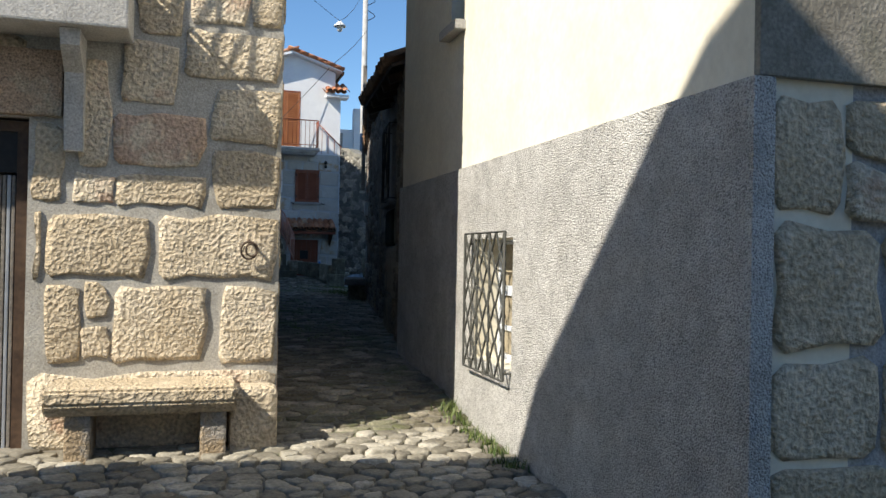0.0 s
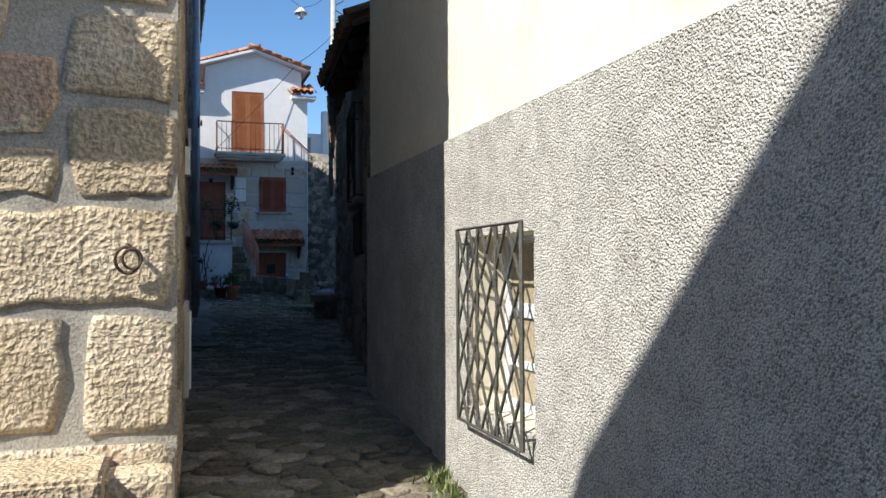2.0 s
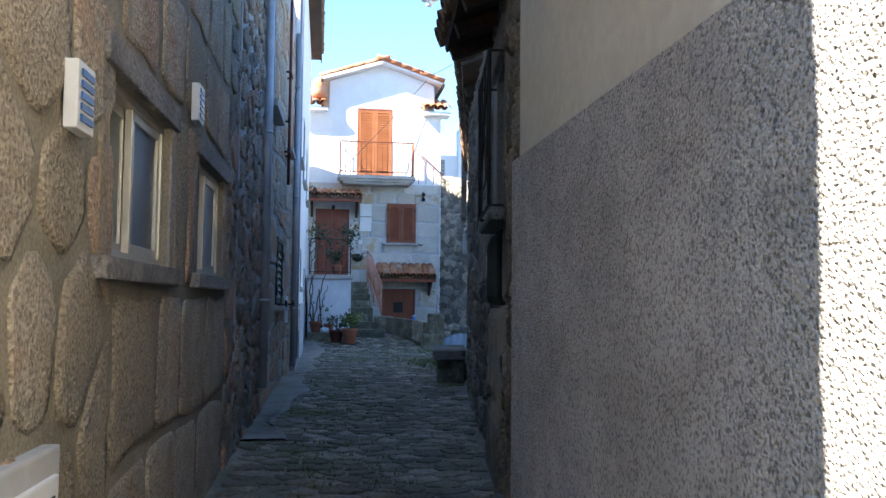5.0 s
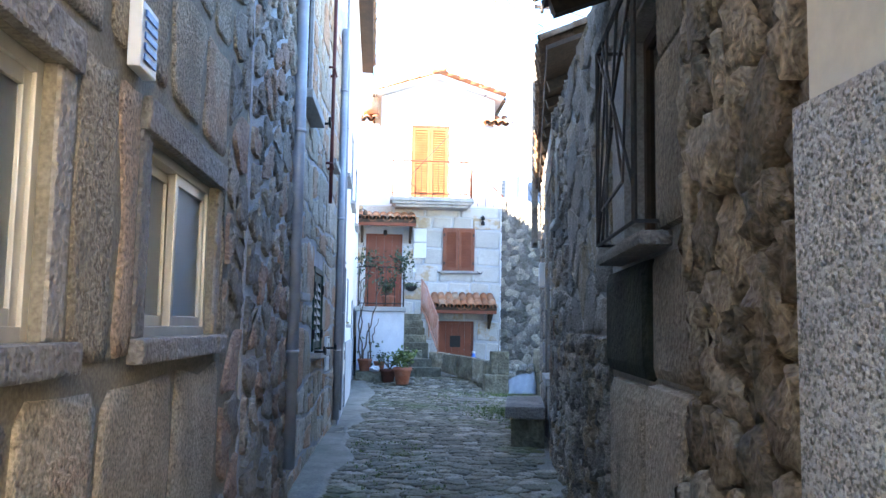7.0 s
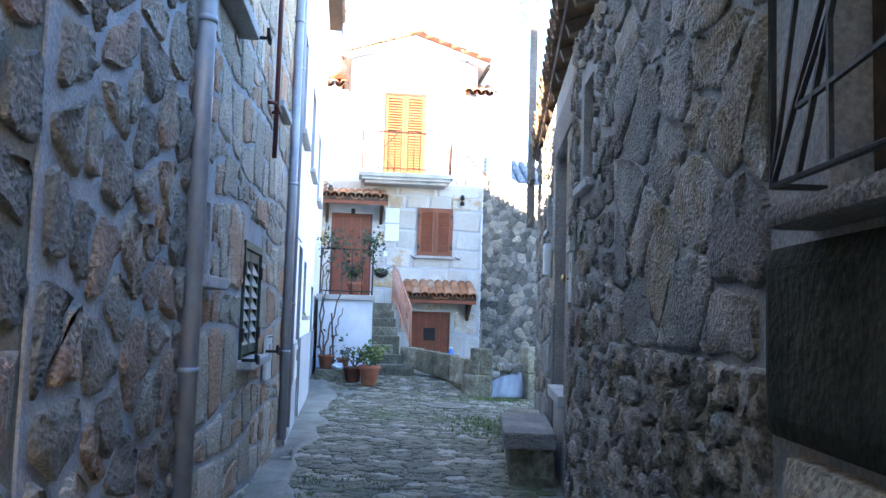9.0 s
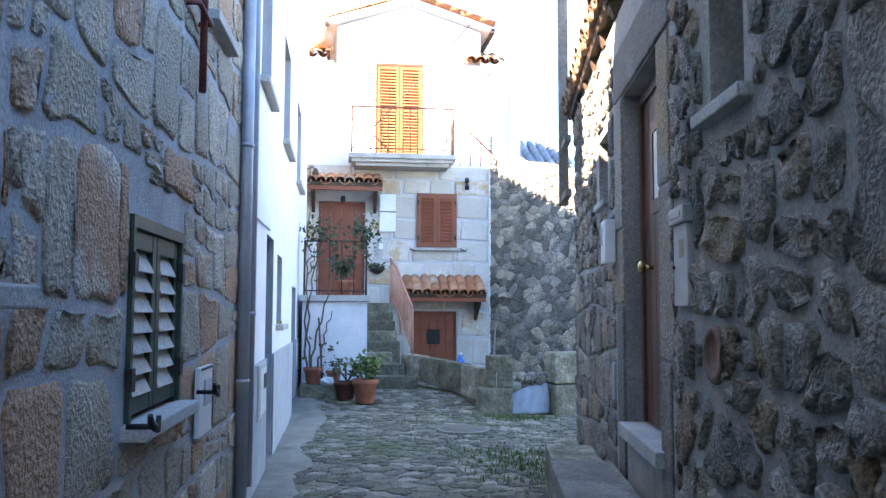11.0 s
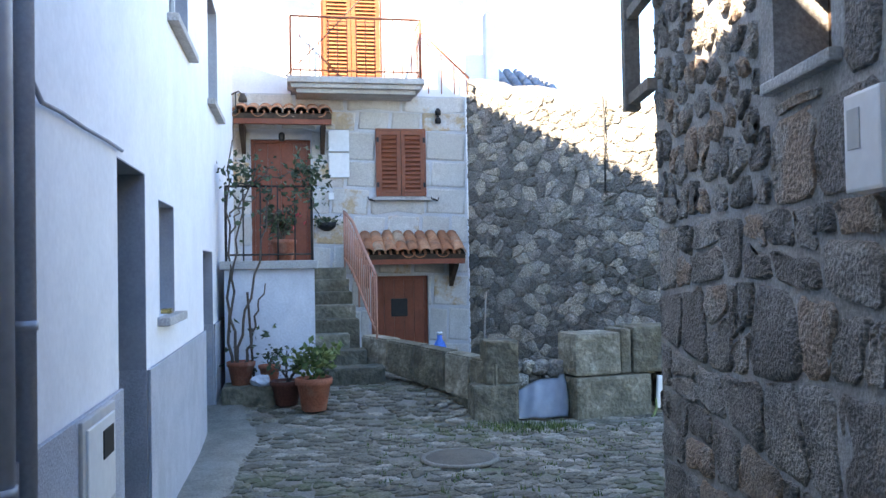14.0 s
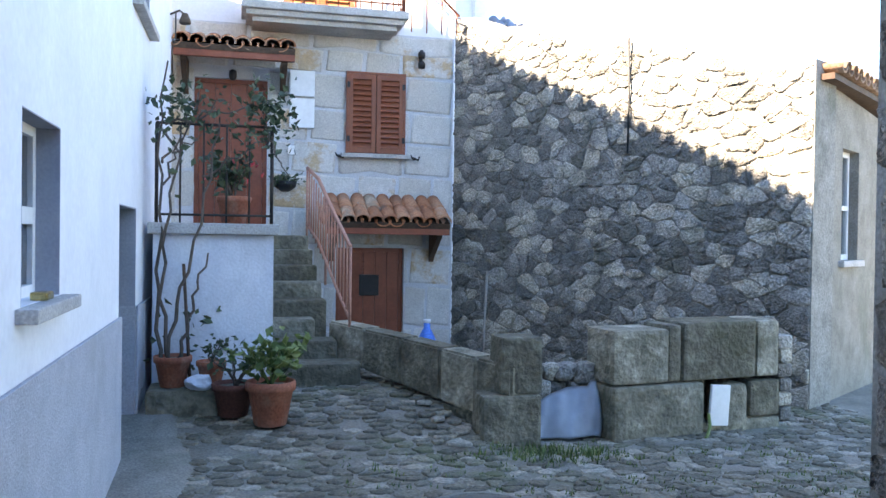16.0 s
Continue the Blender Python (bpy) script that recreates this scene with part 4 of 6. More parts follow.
louvre(gs, 0.405, 0.0, 0.395, 0.735, M["green"], 0.0, 9, tilt=0.75, slat=M["slat_pale_lit"])
for x in (-0.02, 0.8):
    for z in (0.1, 0.55):
        part("hinge", box((x - 0.02, -0.03, z), (x + 0.03, -0.005, z + 0.09)), M["black"], gs)
tagged(part("window_sill", box((3.4, -0.1, 1.46), (4.36, 0.1, 1.518), WF_B, 0.008), M["concrete"]), "pale stone sill under green shutters", "sill", kind="structure")


def shutter_hook(m):
    t = thing("shutter_holder", "black cast iron shutter holder on the wall", "hook", m, "shutter holders")
    part("stem", tube([(0, 0, 0), (0, -0.1, 0)], 0.012, 6), M["black"], t)
    part("catch", tube([(-0.06, -0.1, 0.05), (-0.04, -0.1, 0.01), (0.0, -0.1, 0.0), (0.05, -0.1, -0.02), (0.07, -0.1, 0.03)], [0.01, 0.014, 0.018, 0.014, 0.01], 6), M["black"], t)


shutter_hook(WF_B @ pose(3.34, -0.04, 1.53))
shutter_hook(WF_B @ pose(4.6, -0.04, 1.53))
shutter_hook(WF_B @ pose(3.2, -0.04, 3.66))
up = thing("shutters", "black louvred shutters of an upper window, closed", "shutter", WF_B @ pose(2.0, 0.02, 3.63))
louvre(up, 0.0, 0.0, 0.395, 1.35, M["iron"], 0.0, 18, tilt=0.5)
louvre(up, 0.405, 0.0, 0.395, 1.35, M["iron"], 0.0, 18, tilt=0.5)
tagged(part("window_sill", box((1.9, -0.12, 3.54), (2.9, 0.1, 3.615), WF_B, 0.008), M["concrete"]), "pale stone sill high on the wall", "sill", kind="structure")
lid = thing("meter_cover", "rust-edged white enamel meter cover", "meter cover", WF_B @ pose(4.66, -0.045, 1.28))
part("plate", box((0, 0, 0), (0.36, 0.03, 0.37), bevel=0.006), M["plastic_white"], lid)
part("hatch", box((0.1, -0.012, 0.16), (0.27, 0.002, 0.30), bevel=0.004), M["plastic_grey"], lid)
part("rust_edge", joined([box((0.345, -0.004, 0.02), (0.358, 0.002, 0.35)), box((0.02, -0.004, 0.354), (0.34, 0.002, 0.366))]), M["iron_rust"], lid)
rod = thing("wall_rod", "dark red iron rod on wall brackets", "rod", WF_B @ pose(4.5, 0, 0))
part("rod", tube([(0, -0.05, 3.1), (0, -0.05, 5.6)], 0.02, 8), M["rebar"], rod)
for z in (3.5, 4.55):
    part("arm", tube([(-0.22, 0.0, z), (-0.22, -0.07, z), (0.1, -0.07, z), (0.1, 0.0, z)], 0.015, 6), M["rebar"], rod)
tagged(part("window_sill", box((4.78, -0.08, 3.6), (5.5, 0.1, 3.66), WF_B, 0.008), M["concrete"]), "thin pale stone sill high on the squared masonry", "sill", kind="structure")

# ---- white house ----
for u0, u1 in ((0.0, 1.59), (2.35, 5.34), (6.24, 9.3)):
    ob = part("dado_white", box((u0, 0, 0.2), (u1, 0.02, 1.52), bevel=0.004), M["dado_grey"])
    ob.matrix_world = WF_W @ pose(0, -0.024, 0)
    tagged(ob, "blue-grey rough dado of the white house", "dado", kind="structure")
for h0 in (HOLES_W[0], HOLES_W[2]):
    w, h = h0[1] - h0[0], h0[3] - 0.5
    ob = part("door_reveal", joined([box((h0[0] + 0.001, 0.0, 0.4), (h0[0] + 0.008, 0.24, h0[3])), box((h0[1] - 0.008, 0.0, 0.4), (h0[1] - 0.001, 0.24, h0[3])), box((h0[0] + 0.008, 0.0, h0[3] - 0.008), (h0[1] - 0.008, 0.24, h0[3] - 0.001))]), M["reveal_grey"])
    ob.matrix_world = WF_W
    tagged(ob, "grey painted door reveal", "surround", kind="structure")
    for x in (h0[0] + 0.009, h0[1] - 0.013):
        ob = part("reveal_dado", box((x, 0.0, 0.4), (x + 0.004, 0.23, 1.52)), M["dado_grey"])
        ob.matrix_world = WF_W
        tagged(ob, "darker blue-grey lower part of the door reveal", "dado", kind="structure")
    d = thing("door", "dark green wooden house door in a grey surround", "door", WF_W @ pose(h0[0], 0.24, 0.5), "white house doors", "structure")
    panel_door(d, w, h, M["green"], 0.0, 4)
    part("door_handle", tube([(w - 0.12, -0.01, 1.0), (w - 0.12, -0.06, 1.0), (w - 0.22, -0.06, 1.0)], 0.01, 6), M["brass"], d)
    tagged(part("door_step", box((h0[0] - 0.1, -0.18, 0.3), (h0[1] + 0.1, 0.2, 0.52), WF_W, 0.02), M["cement"]), "worn cement doorstep", "step", kind="structure")
for i, h0 in enumerate((HOLES_W[1], HOLES_W[3], HOLES_W[4], HOLES_W[5])):
    w, h = h0[1] - h0[0], h0[3] - h0[2]
    t = thing("window", "white framed sash window with a stone sill" if i == 0 else "tall upper window with white frame and stone sill", "window", WF_W @ pose(h0[0], 0.1, h0[2]), "white house windows", "structure")
    bm = bmesh.new()
    for a, b in (((0, 0, 0), (0.05, 0.06, h)), ((w - 0.05, 0, 0), (w, 0.06, h)), ((0.05, 0, h - 0.05), (w - 0.05, 0.06, h)), ((0.05, 0, 0), (w - 0.05, 0.06, 0.05)), ((0.05, 0, h * 0.42), (w - 0.05, 0.06, h * 0.52))):
        add_box(bm, a, b, bevel=0.004)
    part("window_frame", bm, M["plastic_white"], t)
    part("pane", box((0.05, 0.025, 0.05), (w - 0.05, 0.031, h * 0.42)), M["glass"], t)
    part("pane", box((0.05, 0.025, h * 0.52), (w - 0.05, 0.031, h - 0.05)), M["glass"], t)
    part("reveal", joined([box((0.001, -0.1, 0.0), (0.006, 0.0, h)), box((w - 0.006, -0.1, 0.0), (w - 0.001, 0.0, h)), box((0.006, -0.1, h - 0.006), (w - 0.006, 0.0, h - 0.001))]), M["reveal_grey"], t)
    part("window_sill", box((-0.08, -0.18, -0.06), (w + 0.08, 0.0, -0.002), bevel=0.008), M["concrete"], t)
    if i == 0:
        tagged(part("sponge", box((0.3, -0.13, 0.0), (0.42, -0.06, 0.035), WF_W @ pose(h0[0], 0.1, h0[2]), 0.01), M["brass"]), "yellow sponge lying on the sill", "sponge")
tagged(part("unlit_room_sheet", box((0.0, 18.6, 0.3), (0.1, 27.4, 8.0)), M["room_shade"]), "near-black sheet for the unlit white house rooms", "wall", kind="structure")
mt = thing("meter_box", "grey framed meter box low on the dado", "meter box", WF_W @ pose(0.74, -0.02, 1.06))
part("box_body", box((0, -0.02, 0), (0.58, 0.03, 0.45), bevel=0.008), M["plastic_grey"], mt)
part("box_door", box((0.05, -0.03, 0.04), (0.53, -0.018, 0.41), bevel=0.006), M["plastic_white"], mt)
part("meter_window", box((0.29, -0.035, 0.24), (0.48, -0.028, 0.36)), M["black"], mt)
cb = thing("wall_cable", "pale cable sagging across the white wall", "cable", WF_W @ pose(0, -0.02, 0))
pts = [(0.2, 0, 7.9), (0.2, 0, 4.0), (0.19, 0, 2.85), (0.22, 0, 2.72), (0.32, 0, 2.67), (0.55, 0, 2.68), (0.9, 0, 2.68), (1.3, 0, 2.69), (1.62, 0, 2.69)]
part("cable", tube(pts, 0.009, 6), M["reveal_grey"], cb)
lp = thing("wall_lamp", "small rusty wall lamp with a wire loop", "lamp", WF_W @ pose(9.15, 0, 4.55))
part("arm", tube([(0, 0, 0), (0, -0.1, 0.05), (0, -0.16, 0.0)], 0.012, 6), M["iron_rust"], lp)
part("shade", lathe([(0.03, 0.02), (0.06, -0.05), (0.065, -0.09), (0.05, -0.1)], 12, at=(0, -0.16, 0)), M["iron_rust"], lp)
part("wire_loop", tube([(0.03 * math.cos(k), -0.06, -0.12 + 0.16 * math.sin(k)) for k in [6.2832 * i / 16 for i in range(16)]], 0.007, 5, True), M["cable"], lp)
ev = thing("eave", "timber eave boards of the white house roof", "eave", kind="structure")
part("fascia", box((1.2, 18.1, 8.04), (1.23, 27.8, 8.24)), M["dark_wood"], ev)
tile_slope(ev, pose(1.25, 18.1, 8.2, 18, 0, 90), 9.6, 0.33, M["tile_old"])

# ---- right-hand rubble houses ----
rg = thing("window_grille", "projecting iron grille of crossed diagonal bars on an old window", "grille", WF_R @ pose(3.93, -0.13, 2.2))
part("grille_frame", tube([(0, 0, 0), (0.98, 0, 0), (0.98, 0, 1.0), (0, 0, 1.0)], 0.012, 4, True), M["iron"], rg)
for x, z in ((0, 0), (0.98, 0), (0, 1.0), (0.98, 1.0)):
    part("tie", tube([(x, 0, z), (x, 0.16, z)], 0.01, 4), M["iron"], rg)
c = (0.46, 0, 0.62)
for p in ((0, 0, 0), (0.98, 0, 0.12), (0, 0, 1.0), (0.98, 0, 1.0), (0.14, 0, 0.0), (0.6, 0, 1.0), (0.16, 0, 1.0)):
    part("bar", tube([c, p], 0.009, 4), M["iron"], rg)
for a, b in (((0.0, 0, 0.02), (0.34, 0, 1.0)), ((0.14, 0, 0.16), (0.72, 0, 0.2)), ((0.72, 0, 0.2), (0.46, 0, 0.62)), ((0.14, 0, 0.16), (0.46, 0, 0.5)), ((0.3, 0, 0.0), (0.3, 0, 1.0)), ((0.84, 0, 0.85), (0.72, 0, 0.2)), ((0.0, 0, 0.55), (0.2, 0, 1.0))):
    part("bar", tube([a, b], 0.008, 4), M["iron"], rg)
ow = thing("window_3", "dark weathered wooden window behind the iron grille", "window", WF_R @ pose(3.96, 0.1, 2.15), kind="structure")
part("window_frame", joined([box((0, 0, 0), (0.06, 0.06, 1.1)), box((0.77, 0, 0), (0.83, 0.06, 1.1)), box((0.06, 0, 1.04), (0.77, 0.06, 1.1)), box((0.06, 0, 0.0), (0.77, 0.06, 0.06)), box((0.39, 0, 0.06), (0.44, 0.06, 1.04))]), M["dark_wood"], ow)
for x in (0.06, 0.44):
    part("pane", box((x, 0.02, 0.06), (x + 0.33, 0.026, 1.04)), M["glass"], ow)
jb = thing("doorway_stones", "dressed granite jambs and mossy slab of a blocked doorway", "masonry", WF_R, kind="structure")
for a, b, e, mm in (((3.86, -0.13, 2.1), (4.98, 0.1, 2.16), 0.025, "rubble_dark"), ((3.62, -0.05, 1.56), (4.7, 0.1, 2.085), 0.07, "wet_moss"), ((4.71, -0.03, 1.58), (5.34, 0.1, 2.085), 0.05, "boulder"), ((4.83, -0.04, 2.165), (5.34, 0.1, 2.85), 0.05, "boulder"), ((4.82, -0.03, 2.86), (5.34, 0.1, 3.5), 0.05, "boulder"),
                 ((3.72, -0.05, 0.9), (4.66, 0.1, 1.55), 0.08, "boulder"), ((4.67, -0.06, 0.86), (5.34, 0.1, 1.57), 0.07, "boulder"), ((3.8, -0.07, 0.25), (4.9, 0.1, 0.89), 0.09, "boulder"), ((3.75, -0.05, 3.27), (4.81, 0.1, 3.5), 0.04, "granite_grey")):
    part("block", box(a, b, bevel=e), M[mm], jb)
er = thing("eave", "sagging clay tile eave on dark rafters over rubble walls", "eave", kind="structure")
for p, q, z0, z1 in (((3.95, 20.4), (2.86, 14.6), 3.95, 4.25), ((2.32, 12.15), (2.1, 9.36), 3.62, 3.62)):
    m, length = wall_frame(p, q)
    tilt = math.degrees(math.atan2(z1 - z0, length))
    m = m @ pose(0, 0, z0) @ pose(0, 0, 0, 0, -tilt)
    tile_slope(er, m @ pose(0, -0.02, 0.03, 20), length, 0.9, M["tile_old"])
    part("roof_boards", box((0, 0.02, -0.02), (length, 1.1, 0.02), m @ pose(0, 0, 0.0, 20)), M["dark_wood"], er)
    for k in range(int(length / 0.55)):
        part("rafter", box((k * 0.55 + 0.1, 0.0, -0.12), (k * 0.55 + 0.18, 0.9, -0.02), m @ pose(0, 0.03, 0.0, 20)), M["dark_wood"], er)
dr = thing("door", "brown wooden house door with a narrow glass light and brass knob", "door", WF_RH @ pose(2.90, 0.12, 1.26), kind="structure")
panel_door(dr, 1.07, 2.1, M["door_brown"], 0.0, 6)
# white plastic pane paints the bright sky reflected in the glass
part("door_light", box((0.42, -0.012, 1.37), (0.66, -0.002, 1.78)), M["plastic_white"], dr, "narrow pane painted white for its sky reflection")
part("light_frame", joined([box((0.36, -0.02, 1.29), (0.42, 0.0, 1.85)), box((0.66, -0.02, 1.29), (0.74, 0.0, 1.85)), box((0.42, -0.02, 1.78), (0.66, 0.0, 1.85)), box((0.42, -0.02, 1.29), (0.66, 0.0, 1.37))]), M["door_brown"], dr)
part("door_knob", joined([tube([(0.30, 0.0, 0.97), (0.30, -0.05, 0.97)], 0.014, 8), tube([(0.30, -0.05, 0.97), (0.30, -0.062, 0.97), (0.30, -0.085, 0.97), (0.30, -0.095, 0.97)], [0.015, 0.038, 0.038, 0.014], 12)]), M["brass"], dr, "brass door knob")
dj = thing("door_surround", "dark dressed granite door jambs and lintel", "surround", WF_RH, kind="structure")
for a, b in (((2.66, -0.02, 0.5), (2.898, 0.11, 2.0)), ((2.54, -0.015, 2.01), (2.898, 0.11, 2.5)), ((2.64, -0.02, 2.51), (2.898, 0.11, 3.38)), ((3.972, -0.012, 0.5), (4.22, 0.11, 1.7)), ((3.972, -0.01, 1.71), (4.3, 0.11, 2.6)), ((3.972, -0.012, 2.61), (4.25, 0.11, 3.38)), ((2.6, -0.02, 3.39), (4.3, 0.11, 3.72))):
    part("block", box(a, b, bevel=0.018), M["granite_grey"], dj)
tagged(part("door_sill", box((2.92, -0.06, 1.17), (4.06, 0.11, 1.255), WF_RH, 0.008), M["concrete"]), "pale stone door sill", "sill", kind="structure")
tagged(part("window_sill", box((0.17, -0.06, 2.72), (0.73, 0.1, 2.775), WF_R, 0.008), M["concrete"]), "pale stone sill of the small upper window", "sill", kind="structure")
tagged(part("shutter_board", box((0.26, 0.25, 2.78), (0.64, 0.28, 3.5), WF_R), M["dark_wood"]), "dark board closing the small upper window", "shutter", kind="structure")
for u, z, lab in ((2.45, 2.29, "white plastic electricity meter box on the rubble wall"),):
    t = thing("meter_box", lab, "meter box", WF_RH @ pose(u, -0.06, z))
    part("box_body", box((0, -0.035, 0), (0.21, 0.04, 0.30), bevel=0.012), M["plastic_white"], t)
    part("meter_window", box((0.03, -0.039, 0.13), (0.10, -0.033, 0.25)), M["plastic_grey"], t)
t = thing("letter_box", "grey metal letter box with a pale flap", "letter box", WF_RH @ pose(4.40, -0.012, 1.985))
part("box_body", box((0, -0.015, 0), (0.25, 0.04, 0.37), bevel=0.004), M["plastic_grey"], t)
part("flap", box((-0.01, -0.035, 0.374), (0.26, 0.03, 0.45), bevel=0.006), M["plastic_grey"], t)
part("slot", box((0.02, -0.039, 0.40), (0.22, -0.034, 0.425)), M["zinc"], t)
part("lock", tube([(0.02, -0.015, 0.18), (0.02, -0.025, 0.18)], 0.009, 8), M["iron"], t)
part("notice", box((0.12, -0.019, 0.22), (0.19, -0.0155, 0.30)), M["cardboard"], t)
tl = thing("round_plaque", "round rust-brown clay plaque on the rubble wall", "plaque", WF_R @ pose(0.27, -0.01, 1.79, 90))
part("disc", lathe([(0.02, 0.0), (0.08, 0.004), (0.085, 0.012), (0.11, 0.012), (0.118, 0.004), (0.118, -0.03)], 22), M["plaque"], tl)
t = thing("wall_plate", "narrow grey ribbed metal plate on the wall", "plate", WF_RH @ pose(2.58, -0.045, 1.36))
part("plate", box((0, 0, 0), (0.1, 0.02, 0.25), bevel=0.004), M["zinc"], t)
tagged(part("upper_recess", box((1.69, -0.045, 2.745), (2.27, 0.1, 2.795), WF_RH, 0.01), M["concrete"]), "thin stone ledge under a blind niche", "sill", kind="structure")
tagged(part("blind_niche", box((1.73, 0.22, 2.8), (2.2, 0.26, 3.3), WF_RH), M["dark_wood"]), "dark blind niche in the rubble", "niche", kind="structure")
st = thing("stone_seat", "two mossy granite slabs forming a step below the door", "step", WF_RH, kind="structure")
part("slab", box((1.4, -0.42, 0.42), (2.6, -0.04, 0.86), bevel=0.03), M["mossy"], st)
part("slab", box((2.62, -0.48, 0.82), (4.0, -0.06, 0.95), bevel=0.015), M["granite_grey"], st)
part("slab_foot", box((2.66, -0.42, 0.4), (3.9, -0.06, 0.815), bevel=0.02), M["mossy"], st)
gp = thing("roof_post", "weathered timber post bracketed to the house corner", "post", WF_RH @ pose(-0.1, -0.1, 0))
part("post", box((-0.14, -0.05, 3.05), (-0.06, 0.05, 6.2), bevel=0.006), M["old_wood"], gp)
for z in (3.08, 3.62):
    part("arm", box((-0.16, -0.03, z), (0.4, 0.03, z + 0.07), bevel=0.006), M["old_wood"], gp)
# ---- house at the end ----
eh = pose(0, 29.1, 0)
ws = thing("shutters", "closed red-brown louvred window shutters", "shutter", pose(3.18, 29.05, 3.26))
louvre(ws, 0.0, 0.0, 0.385, 1.1, M["shutter"], 0.0, 15)
louvre(ws, 0.395, 0.0, 0.385, 1.1, M["shutter"], 0.0, 15)
part("shutter_frame", joined([box((-0.03, -0.005, -0.01), (-0.002, 0.1, 1.13)), box((0.782, -0.005, -0.01), (0.81, 0.1, 1.13)), box((-0.002, -0.005, 1.102), (0.782, 0.1, 1.13))]), M["shutter"], ws)
for x in (-0.02, 0.76):
    for z in (0.15, 0.9):
        part("hinge", box((x, -0.02, z), (x + 0.04, -0.004, z + 0.08)), M["black"], ws)
part("backing", box((0, 0.06, 0), (0.78, 0.08, 1.1)), M["dark_wood"], ws)
tagged(part("window_sill", box((3.08, 28.98, 3.19), (4.06, 29.2, 3.245), bevel=0.006), M["concrete"]), "pale stone sill under the shutters", "sill", kind="structure")
for x in (3.06, 4.12):
    shutter_hook(pose(x, 29.1, 3.2))
ud = thing("door_1", "red-brown wooden upper door behind the terrace", "door", pose(1.12, 29.2, 2.15), kind="structure")
panel_door(ud, 0.96, 2.05, M["door_red"], 0.0, 4)
gd = thing("door_2", "low red-brown cellar door with a small dark grille", "door", pose(3.04, 29.2, 0.4), kind="structure")
panel_door(gd, 0.96, 1.53, M["door_red"], 0.0, 5)
part("door_grille", box((0.34, -0.012, 0.85), (0.62, 0.0, 1.15), bevel=0.01), M["black"], gd, "small dark grille")
bd = thing("balcony_doors", "tall louvred balcony shutters, red-brown lifted to a sunlit orange", "shutter", pose(2.3, 29.1, 5.2))
louvre(bd, 0.0, 0.0, 0.47, 1.9, M["shutter_sunlit"], 0.0, 30, half=True)
louvre(bd, 0.48, 0.0, 0.47, 1.9, M["shutter_sunlit"], 0.0, 30, half=True)
part("shutter_frame", joined([box((-0.03, -0.006, 0.0), (-0.002, 0.1, 1.95)), box((0.952, -0.006, 0.0), (0.98, 0.1, 1.95)), box((-0.002, -0.006, 1.902), (0.952, 0.1, 1.95))]), M["shutter"], bd)
part("backing", box((0, 0.06, 0), (0.95, 0.08, 1.9)), M["dark_wood"], bd)
bc = thing("balcony", "moulded concrete balcony with brown iron railing", "balcony")
part("slab", joined([box((1.72, 28.42, 5.0), (3.9, 29.1, 5.1), bevel=0.012), box((1.78, 28.48, 4.93), (3.84, 29.1, 4.999), bevel=0.012), box((1.86, 28.56, 4.86), (3.76, 29.1, 4.929), bevel=0.012)]), M["concrete"], bc)
part("rail", tube([(1.78, 29.08, 6.05), (1.78, 28.48, 6.05), (3.84, 28.48, 6.05), (3.84, 29.08, 6.05)], 0.02, 6), M["rail_brown"], bc)
part("rail", tube([(1.78, 29.08, 5.2), (1.78, 28.48, 5.2), (3.84, 28.48, 5.2), (3.84, 29.08, 5.2)], 0.014, 6), M["rail_brown"], bc)
for i in range(15):
    x = 1.78 + 2.06 * i / 14
    part("bar", tube([(x, 28.48, 5.1), (x, 28.48, 6.05)], 0.02 if i in (0, 14) else 0.009, 6), M["rail_brown"], bc)
for y in (28.63, 28.78, 28.93):
    for x in (1.78, 3.84):
        part("bar", tube([(x, y, 5.1), (x, y, 6.05)], 0.009, 6), M["rail_brown"], bc)
sr = thing("stair_rail", "slanting brown iron rail on the white side of the house", "railing")
part("rail", tube([(3.95, 29.0, 6.0), (4.75, 29.0, 5.25)], 0.018, 6), M["rail_brown"], sr)
for k in range(4):
    x = 4.05 + 0.22 * k
    part("bar", tube([(x, 29.0, 4.98), (x, 29.0, 5.9 - 0.94 * (x - 4.05))], 0.009, 6), M["rail_brown"], sr)
# gable and roof
ob = part("wall_gable", prism([(1.45, 7.1), (4.5, 7.1), (4.5, 7.9), (2.98, 8.42), (1.45, 7.9)], 29.1, 29.5, "y"), M["white"])
tagged(ob, "white plaster gable of the end house", "wall", kind="structure")
roof = thing("roof_gable", "clay tile gable roof with white painted verge", "roof", kind="structure")
for s in (1, -1):
    run, rise = 1.76, 0.56
    ang = math.degrees(math.atan2(rise, run))
    L = math.hypot(run, rise)
    x0 = 2.98 - s * run
    bm = prism([(2.98, 8.5), (x0, 8.5 - rise), (x0, 8.42 - rise), (2.98, 8.42)], 28.78, 36.0, "y")
    part("verge_board", bm, M["white"], roof)
    if s == 1:
        m = pose(x0, 36.0, 8.49 - rise) @ pose(0, 0, 0, 0, 0, -90) @ pose(0, 0, 0, ang)
    else:
        m = pose(x0, 28.78, 8.49 - rise) @ pose(0, 0, 0, 0, 0, 90) @ pose(0, 0, 0, ang)
    tile_slope(roof, m, 7.2, L, M["tile"], 0.24)
    part("side_eave", box((x0 - 0.02 * s, 28.78, 8.36 - rise), (x0 + 0.05 * s, 36.0, 8.45 - rise)), M["dark_wood"], roof)
